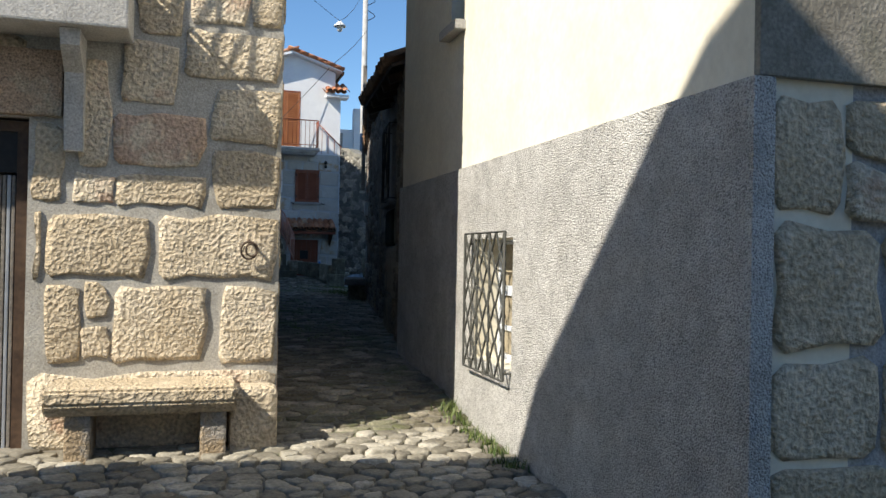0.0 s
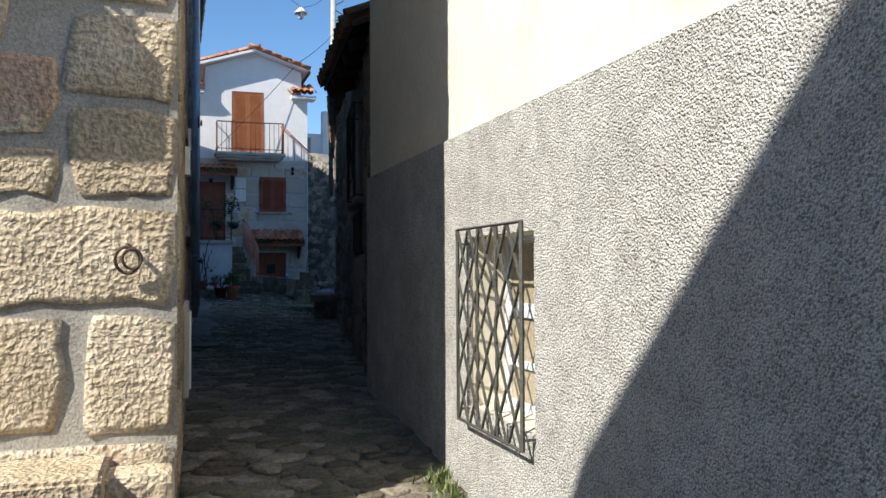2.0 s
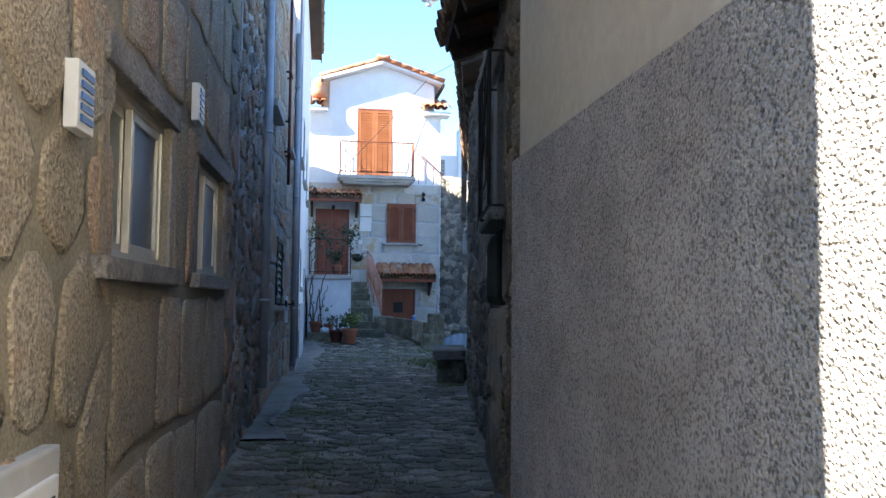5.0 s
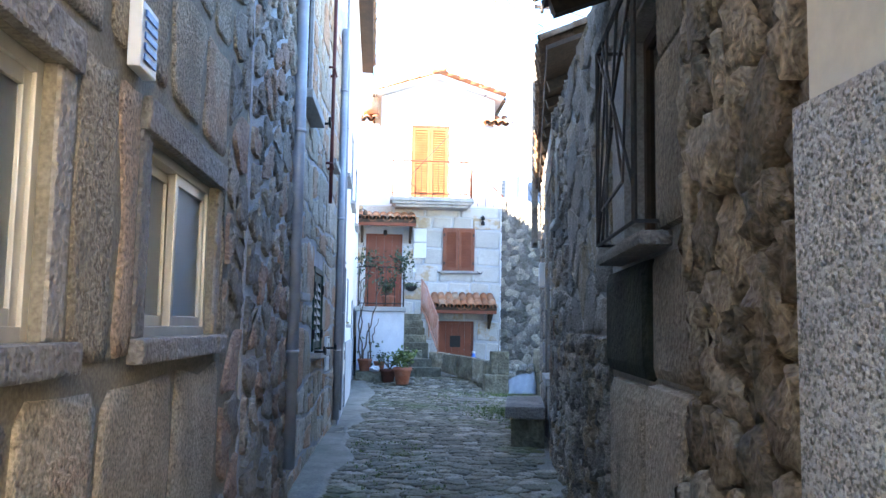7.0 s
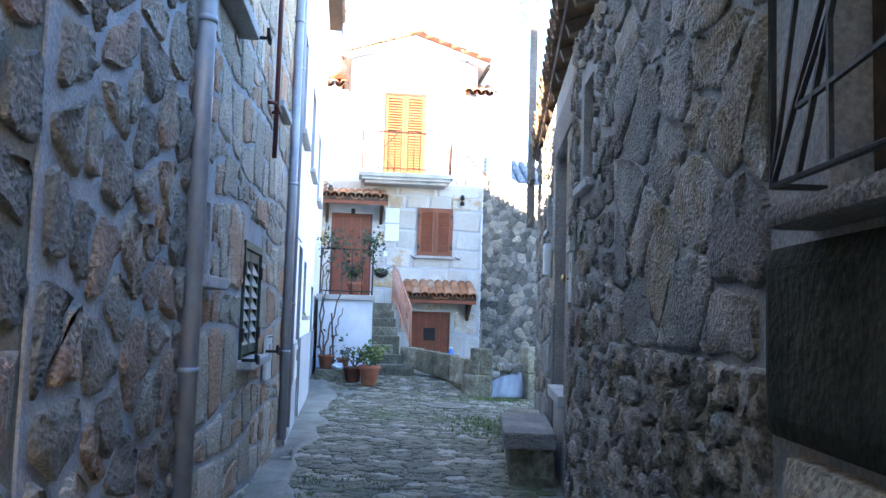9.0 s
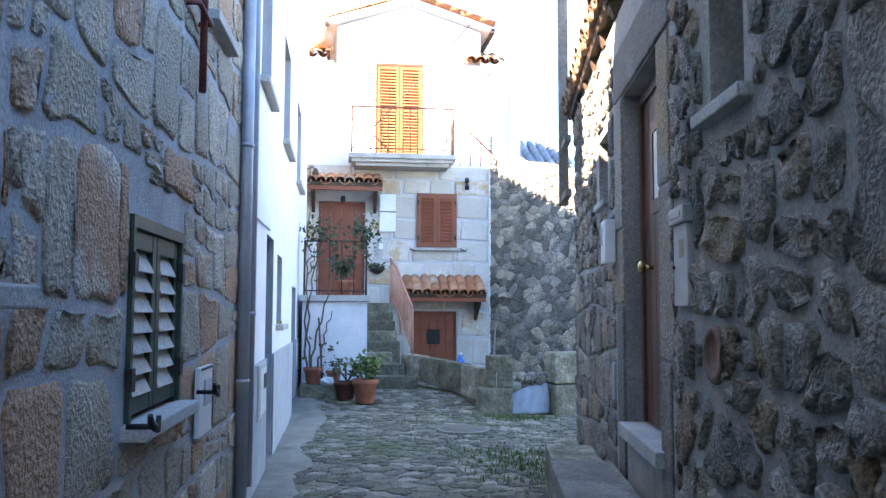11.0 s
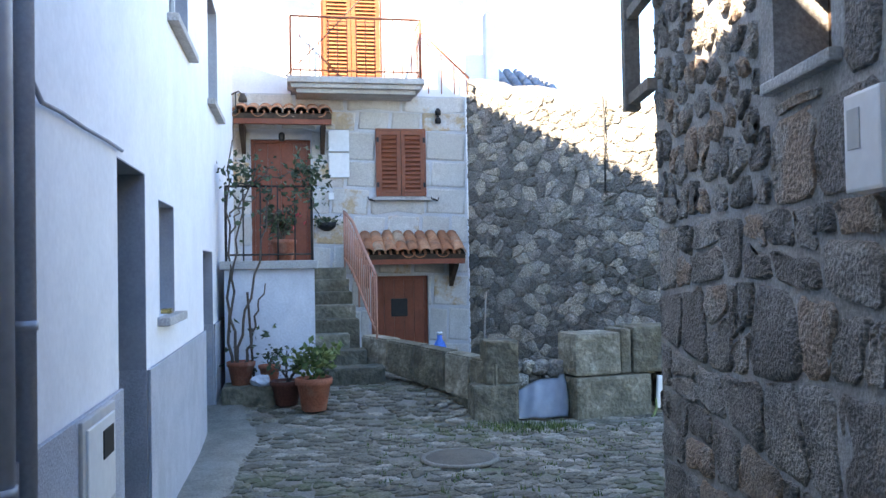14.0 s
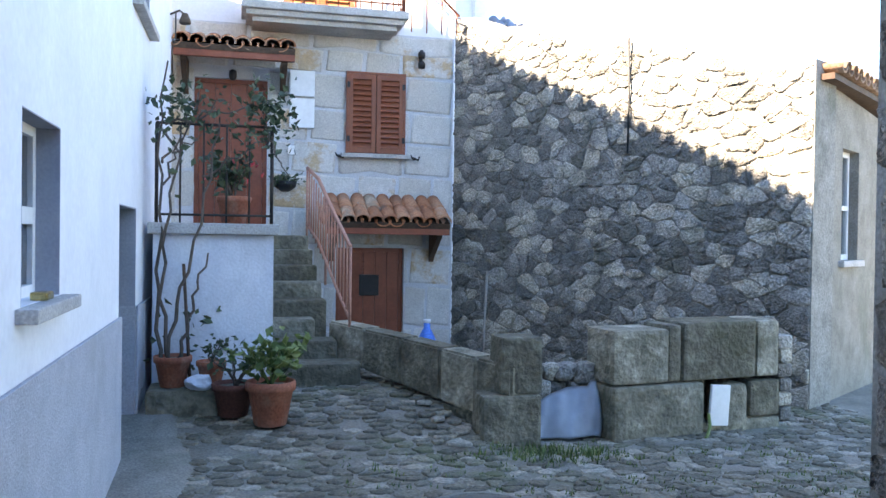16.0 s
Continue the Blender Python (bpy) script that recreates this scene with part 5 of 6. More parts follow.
for x0, x1 in ((0.3, 1.4), (4.15, 4.95)):
    sid = thing("roof_side", "low clay tile eave beside the gable", "roof", kind="structure")
    part("eave_board", box((x0, 28.8, 6.98), (x1, 29.4, 7.08), bevel=0.01), M["white"], sid)
    tile_slope(sid, pose(x0, 28.76, 7.12, 22), x1 - x0, 0.9, M["tile"], 0.2)
ch = thing("roof_cowl", "orange clay water butt on the roof corner", "cowl", pose(1.15, 29.0, 7.35))
part("cowl_body", lathe([(0.16, 0), (0.22, 0.12), (0.22, 0.4), (0.15, 0.55), (0.05, 0.6)], 20), M["tile"], ch)


def canopy(x0, x1, z, depth, label, slope=14, name="door_canopy"):
    """A small lean-to roof of clay tiles on timber over a door."""
    t = thing(name, label, "canopy")
    m = pose(x0, 29.08 - depth, z, slope)
    tile_slope(t, m, x1 - x0, depth * 0.95, M["tile"], 0.19)
    part("deck", box((0, 0.0, -0.04), (x1 - x0, depth * 1.02, 0.035), m), M["dark_wood"], t)
    part("front_beam", box((x0, 29.1 - depth, z - 0.12), (x1, 29.18 - depth, z - 0.03), bevel=0.008), M["door_red"], t)
    for x in (x0 + 0.08, x1 - 0.16):
        part("strut", prism([(29.09, z - 0.5), (29.09, z - 0.06), (29.16 - depth, z - 0.06), (29.16 - depth, z - 0.14), (29.0, z - 0.42)], x, x + 0.07), M["dark_wood"], t)
    return t


canopy(0.9, 2.4, 4.45, 0.7, "clay tile canopy on dark timber above the upper door")
canopy(2.85, 4.52, 2.24, 0.6, "clay tile canopy on timber above the cellar door", 25)
for z0, z1 in ((4.0, 4.35), (3.57, 3.97)):
    t = thing("meter_box", "flat white enamel meter cover on granite", "meter box", pose(2.37, 29.08, z0), "meter covers")
    part("box_body", box((0, -0.05, 0), (0.34, 0.01, z1 - z0), bevel=0.006), M["plastic_white"], t)
    part("hinge", box((0.0, -0.056, 0.05), (0.012, -0.048, z1 - z0 - 0.05)), M["plastic_grey"], t)
lt = thing("wall_lamp", "twin black spotlight under the balcony", "lamp", pose(4.2, 29.05, 4.72))
for z in (0, -0.14):
    part("lamp_head", lathe([(0.03, 0), (0.05, -0.03), (0.05, -0.1), (0.02, -0.11)], 12, at=(0, -0.06, z)), M["black"], lt)
part("bracket", box((-0.015, -0.05, -0.2), (0.015, 0.03, 0.02)), M["black"], lt)
lt = thing("wall_lamp", "small dark lamp over the upper door", "lamp", pose(1.62, 28.9, 4.22))
part("lamp_head", lathe([(0.02, 0.06), (0.05, 0.04), (0.05, -0.04), (0.03, -0.08)], 12), M["black"], lt)
part("bracket", tube([(0, 0, 0.05), (0, 0.2, 0.08)], 0.012, 6), M["black"], lt)
t = thing("wall_switch", "small white switch box beside the door", "switch", pose(2.36, 29.06, 3.2))
part("box_body", box((0, -0.03, 0), (0.09, 0.03, 0.12), bevel=0.008), M["plastic_white"], t)
hp = thing("hanging_basket", "dark basket of trailing leaves on the wall", "basket", pose(2.32, 28.9, 2.68))
part("basket", lathe([(0.05, 0), (0.14, 0.06), (0.16, 0.14), (0.14, 0.14)], 14), M["black"], hp)
r9 = random.Random(3)
part("foliage", leaves(r9, [(r9.gauss(0, 0.1), r9.gauss(0, 0.08), r9.uniform(0.08, 0.22)) for _ in range(120)], 0.07), M["leaf_dark"], hp)

# ---- terrace, stairs, parapet ----
te = thing("terrace", "whitewashed terrace block with a stone coping", "terrace", kind="structure")
part("terrace_wall", box((1.03, 24.9, 0.2), (2.02, 29.09, 2.08)), M["terrace"], te)
part("coping", box((0.99, 24.83, 2.085), (2.06, 29.09, 2.18), bevel=0.012), M["concrete"], te)
tr = thing("terrace_railing", "black iron railing on the terrace edge", "railing")
part("rail", tube([(1.05, 27.5, 3.02), (1.05, 24.95, 3.02), (2.0, 24.95, 3.02), (2.0, 26.4, 3.02)], 0.013, 6), M["iron"], tr)
part("rail", tube([(1.05, 24.95, 2.25), (2.0, 24.95, 2.25)], 0.011, 6), M["iron"], tr)
for i in range(6):
    x = 1.05 + 0.95 * i / 5
    part("bar", tube([(x, 24.95, 2.18), (x, 24.95, 3.02)], 0.016 if i in (0, 5) else 0.009, 6), M["iron"], tr)
stairs = thing("stairs", "worn mossy granite steps up to the door", "stairs", kind="structure")
for k in range(8):
    y0 = 25.25 + k * 0.36
    xr = 2.62 + (25.69 - y0) * 0.506 if k < 3 else 2.63 - 0.02 * (k - 3)
    part("step", box((2.03, y0, 0.4), (xr, y0 + 0.37 if k < 7 else 29.09, 0.90 + k * 0.17), bevel=0.018), M["mossy"], stairs)
pr = thing("stair_railing", "pink painted iron stair railing with upright bars", "railing")
rail_pts = [(2.80, 25.75, 1.98), (2.72, 26.4, 2.3), (2.62, 27.3, 2.75), (2.56, 28.2, 2.95)]
part("rail", tube(rail_pts, 0.022, 8), M["rail_pink"], pr)
part("rail", tube([(x, y, z - 0.72) for x, y, z in rail_pts], 0.016, 6), M["rail_pink"], pr)
for k in range(17):
    f = k / 16
    x, y, z = 2.80 - 0.24 * f, 25.75 + 2.45 * f, 1.98 + 0.97 * f ** 0.95
    part("bar", tube([(x, y, z - (0.95 if k % 8 == 0 else 0.72)), (x, y, z)], 0.014 if k % 8 == 0 else 0.01, 6), M["rail_pink"], pr)
pa = thing("parapet", "mossy granite slab parapet beside the steps", "parapet", kind="structure")
m, L = wall_frame((2.62, 26.05), (3.80, 23.72))
for u0, u1, z0, z1 in ((0, 0.6, 1.22, 1.2), (0.605, 1.2, 1.19, 1.17), (1.205, 1.75, 1.165, 1.14), (1.755, 2.2, 1.135, 1.11), (2.205, L, 1.105, 1.09)):
    bm = prism([(u0, 0.86 - 0.1 * u0), (u1, 0.86 - 0.1 * u1), (u1, z1), (u0, z0)], 0.0, 0.24, "y")
    bmesh.ops.bevel(bm, geom=bm.edges[:], offset=0.02, segments=2, affect="EDGES")
    ob = part("slab", bm, M["mossy"], pa)
    ob.matrix_world = m
ob = part("footing", box((0.0, 0.02, 0.3), (L, 0.22, 0.66)), M["mossy"], pa)
ob.matrix_world = m
part("post", box((3.72, 23.74, 0.86), (4.07, 24.04, 1.31), bevel=0.025), M["mossy"], pa)
part("post", box((3.58, 23.72, 0.3), (4.06, 24.06, 0.855), bevel=0.03), M["mossy"], pa)
bw = thing("block_wall", "low wall of large lichen-stained granite blocks", "wall", wall_frame((4.68, 23.74), (6.8, 24.05))[0], kind="structure")
for a, b, e in (((0.0, 0, 0.90), (0.63, 0.42, 1.35), 0.035), ((0.64, 0.02, 0.9), (0.79, 0.4, 1.38), 0.03), ((0.80, 0, 0.9), (1.7, 0.42, 1.40), 0.035), ((1.71, 0, 0.9), (2.0, 0.42, 1.4), 0.04), ((0.0, -0.02, 0.40), (1.04, 0.44, 0.89), 0.035), ((1.3, 0.0, 0.42), (1.62, 0.42, 0.86), 0.08),
                ((1.63, 0, 0.55), (2.02, 0.42, 0.87), 0.04), ((1.04, 0.02, 0.3), (2.05, 0.44, 0.54), 0.04), ((1.03, 0.22, 0.5), (1.3, 0.42, 0.88), 0.05)):
    part("block", box((a[0] * 0.87, a[1], a[2]), (b[0] * 0.87, b[1], b[2]), bevel=e), M["mossy"], bw)
for k in range(7):
    part("pebble", box((1.78 + 0.03 * (k % 2), 0.05, 0.35 + 0.13 * k), (1.95, 0.35, 0.47 + 0.13 * k), bevel=0.03), M["rubble_far"], bw)
t = thing("white_board", "white plastic board leaning in the gap of the block wall", "board", wall_frame((4.68, 23.74), (6.8, 24.05))[0])
part("board", box((0.92, -0.02, 0.58), (1.12, 0.01, 0.93), pose(0, 0, 0, 0, 4), 0.006), M["plastic_white"], t)
hs = thing("garden_hose", "green hose end hanging from the block wall", "hose")
part("hose", tube([(5.62, 23.86, 0.62), (5.6, 23.8, 0.52), (5.55, 23.76, 0.46), (5.5, 23.7, 0.45)], 0.014, 8), M["leaf"], hs)
# loose stones filling the gap, and a plastic sheet hung over them
gf = thing("rubble_fill", "loose grey stones filling the gap between post and blocks", "stones", kind="structure")
r6 = random.Random(31)
fill_m = pose(4.03, 24.12, 0)
for poly in rubble_cells(r6, 0.0, 0.66, 0.3, 1.06, 0.17, 0.14, 0.42):
    bm = bmesh.new()
    stone_mesh(bm, r6, poly, 0.012, 0.09 * r6.uniform(0.6, 1.3), 0.22, "y", 0.012)
    bmesh.ops.recalc_face_normals(bm, faces=bm.faces[:])
    part("stone", bm, M["rubble_far"], gf).matrix_world = fill_m
part("core", box((0.0, 0.0, 0.28), (0.66, 0.3, 1.0), fill_m, 0.03), M["mortar_far"], gf)
tp = thing("tarpaulin", "pale blue plastic sheet hung in creases over the stones", "tarpaulin")
bm = bmesh.new()
nu, nv = 22, 16
gz = ground_z(4.3, 23.8)
g = []
for i in range(nu + 1):
    f = i / nu
    top = 0.26 + 0.13 * f + 0.06 * math.sin(3.2 * f) + (0.05 if i > 19 else 0)
    g.append([bm.verts.new((4.07 + 0.55 * f + 0.02 * math.sin(3.0 * w), 23.84 + 0.12 * w ** 1.5 + 0.018 * math.sin(9 * f + 2.5 * w) * (1.1 - w) + 0.008 * math.sin(23 * f - 5 * w), gz + 0.01 + top * w)) for w in [j / nv for j in range(nv + 1)]])
for i in range(nu):
    for j in range(nv):
        bm.faces.new((g[i][j], g[i + 1][j], g[i + 1][j + 1], g[i][j + 1])).smooth = True
bmesh.ops.solidify(bm, geom=bm.faces[:], thickness=0.004)
part("sheet", bm, M["tarp"], tp)
bb = thing("plastic_jug", "bright blue plastic jug behind the parapet", "jug", pose(3.62, 25.9, 0.45))
part("jug_body", lathe([(0.1, 0), (0.13, 0.02), (0.13, 0.5), (0.06, 0.66), (0.035, 0.7), (0.035, 0.76)], 16), M["blue_plastic"], bb)
part("cap", lathe([(0.04, 0.755), (0.04, 0.79)], 12), M["plastic_white"], bb)
ct = thing("cane", "thin pale cane leaning behind the parapet", "cane")
part("cane", tube([(4.05, 25.4, 0.4), (4.17, 25.6, 1.75)], 0.012, 6), M["old_wood"], ct)
# pots and plants by the steps
pz = ground_z(1.3, 24.6)
tagged(part("plinth", box((1.03, 24.4, pz - 0.1), (1.58, 24.82, pz + 0.17), bevel=0.03), M["mossy"]), "rough granite block carrying flower pots", "plinth", kind="structure")
pot(pose(1.22, 24.6, pz + 0.17), 0.15, 0.25, "squat clay flower pot on the granite block")
pot(pose(1.52, 24.62, pz + 0.17), 0.12, 0.2, "small clay flower pot on the granite block")
pot(pose(1.7, 24.35, ground_z(1.7, 24.35)), 0.17, 0.26, "dark brown clay pot on the cobbles", clay="dark_clay")
pot(pose(1.98, 24.12, ground_z(1.98, 24.12)), 0.19, 0.34, "large clay flower pot standing on the cobbles")
pot(pose(1.68, 25.1, 2.18), 0.15, 0.24, "clay flower pot on the terrace edge")
r5 = random.Random(8)
plant(pose(1.98, 24.12, ground_z(1.98, 24.12) + 0.3), "bright green leafy geranium spilling from its pot", r5, 0.36, 0.3, 260, 0.085, M["leaf"], 11)
plant(pose(1.72, 24.35, ground_z(1.7, 24.35) + 0.24), "sparse dry green plant in the dark pot", r5, 0.3, 0.28, 110, 0.07, M["leaf_dark"], 9)
plant(pose(1.52, 24.62, pz + 0.34), "small straggly plant in a clay pot", r5, 0.25, 0.15, 40, 0.05, M["leaf_dark"], 5)
pl = plant(pose(1.68, 25.1, 2.38), "terrace pot plant with dark leaves and red flowers", r5, 0.4, 0.26, 220, 0.08, M["leaf_dark"], 9)
part("flowers", leaves(r5, [(r5.gauss(0, 0.16), r5.gauss(0, 0.12), r5.uniform(0.15, 0.4)) for _ in range(14)], 0.07), M["flower"], pl)
bs = thing("plastic_bag", "crumpled grey plastic bag on the granite block", "bag", pose(1.44, 24.45, pz + 0.17))
bm = bmesh.new()
bmesh.ops.create_icosphere(bm, subdivisions=3, radius=0.11)
for v in bm.verts:
    v.co *= 1 + 0.35 * noise.noise(v.co * 14)
    v.co.z = max(v.co.z * 0.6 + 0.05, 0.0)
part("bag_body", bm, M["terrace"], bs)
vine = thing("climbing_rose", "climbing rose with bare brown stems over the terrace railing", "climbing plant", pose(0, 0, 0))
STEMS = (((1.12, 24.6), (1.08, 24.75), (1.10, 24.86), (1.07, 24.92), (1.12, 24.9)), ((1.16, 24.6), (1.24, 24.72), (1.38, 24.8), (1.48, 24.86), (1.56, 24.9)), ((1.2, 24.62), (1.12, 24.7), (1.14, 24.8), (1.22, 24.88), (1.4, 24.9)), ((1.24, 24.58), (1.3, 24.62), (1.36, 24.66), (1.4, 24.7), (1.5, 24.7)))
for k, way in enumerate(STEMS):
    top = (2.55, 2.1, 2.3, 0.95)[k]
    pts = []
    for i in range(17):
        f = i / 16 * 4
        j = min(int(f), 3)
        w = f - j
        pts.append((way[j][0] * (1 - w) + way[j + 1][0] * w + 0.02 * math.sin(2.1 * i + k), way[j][1] * (1 - w) + way[j + 1][1] * w, pz + 0.3 + top * i / 16))
    part("stem", tube(pts, [0.018 - 0.0007 * i for i in range(17)], 6), M["bark"], vine)
for k, (a, b) in enumerate((((1.12, 3.0), (1.9, 3.2)), ((1.4, 2.55), (2.0, 2.95)), ((1.08, 2.7), (1.4, 2.9)), ((1.9, 3.1), (2.12, 2.6)), ((1.3, 3.0), (1.6, 3.25)), ((1.12, 2.5), (1.3, 3.1)))):
    pts = [(a[0] + (b[0] - a[0]) * i / 8 + 0.02 * math.sin(3 * i + k), 24.88 + 0.03 * math.sin(i + k), a[1] + (b[1] - a[1]) * i / 8 + 0.03 * math.sin(2 * i + 2 * k)) for i in range(9)]
    part("branch", tube(pts, [0.012 - 0.0009 * i for i in range(9)], 5), M["bark"], vine)
bk = thing("broom_stick", "dark wooden stick leaning against the terrace", "stick", pose(0, 0, 0))
part("stick", tube([(1.36, 24.55, pz + 0.17), (1.28, 24.86, pz + 1.15)], 0.014, 6), M["dark_wood"], bk)
spots = []
for _ in range(150):
    spots.append((r5.gauss(1.3, 0.16), r5.gauss(24.88, 0.09), r5.gauss(3.14, 0.12)))
for _ in range(220):
    spots.append((r5.gauss(1.95, 0.14), r5.gauss(24.85, 0.1), r5.gauss(3.1, 0.15)))
for _ in range(60):
    spots.append((r5.uniform(1.05, 2.15), r5.gauss(24.88, 0.08), r5.gauss(2.85, 0.2)))
for _ in range(40):
    spots.append((r5.gauss(1.4, 0.2), r5.gauss(24.7, 0.08), r5.uniform(0.9, 1.5)))
part("foliage", leaves(r5, spots, 0.078), M["leaf_dark"], vine)

# ---- far things ----
fh = thing("window_4", "pale framed window of the low far house", "window", WF_FH @ pose(0.9, 0.1, 1.9), kind="structure")
part("window_frame", joined([box((0, 0, 0), (0.06, 0.06, 1.2)), box((0.54, 0, 0), (0.6, 0.06, 1.2)), box((0.06, 0, 1.14), (0.54, 0.06, 1.2)), box((0.06, 0, 0), (0.54, 0.06, 0.06)), box((0.06, 0, 0.55), (0.54, 0.06, 0.6)), box((0.27, 0, 0.06), (0.32, 0.06, 1.14))]), M["plastic_white"], fh)
part("pane", box((0.06, 0.02, 0.06), (0.54, 0.026, 1.14)), M["glass"], fh)
part("window_sill", box((-0.08, -0.16, -0.07), (0.68, 0.0, -0.003), bevel=0.008), M["concrete"], fh)
tagged(part("unlit_room_sheet", box((0.7, 0.6, 0.0), (4.5, 0.7, 3.3), WF_FH), M["room_shade"]), "near-black sheet for the unlit far house room", "wall", kind="structure")
fr = thing("roof_far", "old clay tile roof of the low far house", "roof", kind="structure")
part("deck", box((0.02, -0.15, 3.5), (5.0, 0.5, 3.56), WF_FH @ pose(0, 0, 0.2, 0, 1.0)), M["dark_wood"], fr)
tile_slope(fr, WF_FH @ pose(0.2, -0.2, 3.76, 8, 1.0), 4.8, 0.6, M["tile_old"])
nb = thing("neighbour_house", "overexposed white house behind the yard wall", "house", kind="structure")
part("house_wall", box((4.75, 31.0, 0.3), (5.7, 36.0, 6.2)), M["white"], nb)
part("vent", box((4.92, 30.96, 5.5), (5.1, 31.0, 6.05)), M["tile_slate"], nb, "dark slatted vent")
for k in range(5):
    part("vent_slat", box((4.92, 30.93, 5.52 + 0.11 * k), (5.1, 30.965, 5.57 + 0.11 * k)), M["concrete"], nb)
part("chimney", box((5.5, 30.85, 4.8), (5.75, 31.2, 7.0), bevel=0.02), M["white"], nb)
part("house_wall", box((5.7, 31.3, 0.3), (7.2, 36.0, 5.3)), M["white"], nb)
tile_slope(nb, pose(5.78, 31.1, 5.32, 30, 0, 0), 1.4, 1.4, M["tile_slate"], 0.24)
up_ = thing("utility_pole", "tall pale concrete utility pole with wires", "utility pole", pose(7.4, 39.0, 0))
part("pole", lathe([(0.2, 0), (0.11, 15.6)], 10), M["concrete"], up_)
part("cross_arm", box((-0.1, -0.05, 14.6), (1.5, 0.05, 14.72)), M["iron"], up_)
for x in (0.4, 0.8, 1.2):
    part("insulator", lathe([(0.06, 14.4), (0.09, 14.5), (0.06, 14.7), (0.03, 14.9)], 10, at=(x, 0, 0)), M["iron"], up_)
part("wire_coil", tube([(0.25 + 0.25 * math.sin(k), 0.1, 14.0 - 0.12 * k) for k in range(12)], 0.02, 5), M["cable"], up_)
sl = thing("street_lamp", "white street lamp bulb hung on a span wire", "street lamp", pose(3.17, 19.9, 6.98))
part("shade", lathe([(0.03, 0.14), (0.07, 0.1), (0.15, 0.02), (0.15, 0.0), (0.1, 0.0)], 16), M["plastic_white"], sl)
part("bulb", lathe([(0.05, 0.02), (0.07, -0.04), (0.06, -0.1), (0.02, -0.13)], 14), M["plastic_white"], sl)


def wire(name, a, b, sag, r=0.012, label="thin dark overhead wire"):
    t = thing(name, label, "wire", group="overhead wires")
    a, b = Vector(a), Vector(b)
    pts = [a.lerp(b, k / 12) - Vector((0, 0, sag * 4 * (k / 12) * (1 - k / 12))) for k in range(13)]
    part("strand", tube(pts, r, 5), M["cable"], t)


wire("overhead_wire", (7.5, 39.0, 12.3), (4.4, 29.0, 8.2), 0.1)
wire("overhead_wire", (4.4, 29.0, 8.2), (1.7, 28.5, 5.1), 0.05, 0.01)
wire("overhead_wire", (0.9, 16.6, 7.5), (3.17, 19.9, 7.12), 0.05, 0.006)
wire("overhead_wire", (3.17, 19.9, 7.12), (7.4, 39.0, 14.6), 0.3, 0.008)
wire("overhead_wire", (8.6, 39.0, 14.6), (20.0, 42.0, 13.8), 0.3, 0.02)
an = thing("aerial", "thin metal television aerial on the white house eave", "aerial", pose(1.15, 18.6, 7.4))
part("boom", tube([(0, 0, 0), (0.75, 0.3, -0.05)], 0.012, 6), M["iron"], an)
for k in range(6):
    part("element", tube([(0.15 + 0.1 * k, 0.06 + 0.04 * k - 0.15, -0.02), (0.15 + 0.1 * k, 0.06 + 0.04 * k + 0.15, -0.02)], 0.006, 5), M["iron"], an)

# ---- ground details ----
yc = thing("wall_cable", "dark cable hanging down the yard wall", "cable", WF_S @ pose(3.0, -0.05, 0))
part("cable", tube([(0, 0, 3.1), (0.01, 0, 3.8), (0.0, -0.01, 4.45)], 0.012, 6), M["cable"], yc)
mh = thing("manhole_cover", "round iron manhole cover set in cobbles", "manhole cover", pose(3.12, 22.2, ground_z(3.12, 22.2) - 0.005))
part("rim", lathe([(0.33, 0.0), (0.33, 0.024), (0.285, 0.026), (0.285, 0.015)], 28), M["cement"], mh)
part("cover", lathe([(0.28, 0.0), (0.28, 0.02), (0.27, 0.025), (0.02, 0.025)], 28), M["cover"], mh)
gut = bmesh.new()
ys = [12.5 + 0.4 * k for k in range(33)]
rows = []
for y in ys:
    xl = float(np.interp(y, (12, 18.2, 28), (0.74, 0.93, 0.93)))
    xr = xl + 0.3 + 0.08 * math.sin(1.7 * y) + 0.05 * math.sin(4.1 * y) + (0.12 if y > 20 else 0)
    rows.append([gut.verts.new((x, y, ground_z(x, y) + (0.012 if x < xr - 0.01 else -0.02))) for x in (xl - 0.1, xl + 0.2, xr - 0.06, xr)])
for a, b in zip(rows, rows[1:]):
    for k in range(3):
        gut.faces.new((a[k], a[k + 1], b[k + 1], b[k])).smooth = True
bmesh.ops.recalc_face_normals(gut, faces=gut.faces[:])
tagged(part("gutter_strip", gut, M["cement"]), "worn cement strip along the house walls", "pavement", kind="structure")


def tufts(name, rng, places, h, label, material="leaf"):
    """Short grass blades and weeds in the joints."""
    bm = bmesh.new()
    for x, y in places:
        z = ground_z(x, y) - 0.01
        for _ in range(5):
            a, s = rng.uniform(0, 6.28), h * rng.uniform(0.4, 1.2)
            px, py = x + rng.gauss(0, 0.02), y + rng.gauss(0, 0.02)
            lean = (0.5 * s * math.cos(a), 0.5 * s * math.sin(a))
            w = 0.006
            v = [bm.verts.new(p) for p in ((px - w * math.sin(a), py + w * math.cos(a), z), (px + w * math.sin(a), py - w * math.cos(a), z), (px + lean[0], py + lean[1], z + s))]
            bm.faces.new(v)
    return tagged(part(name, bm, M[material]), label, "weeds", kind="stuff")


r7 = random.Random(21)
tufts("weeds", r7, [(2.13 - abs(r7.gauss(0, 0.06)), r7.uniform(5.2, 6.8)) for _ in range(110)], 0.09, "green weeds along the foot of the wall")
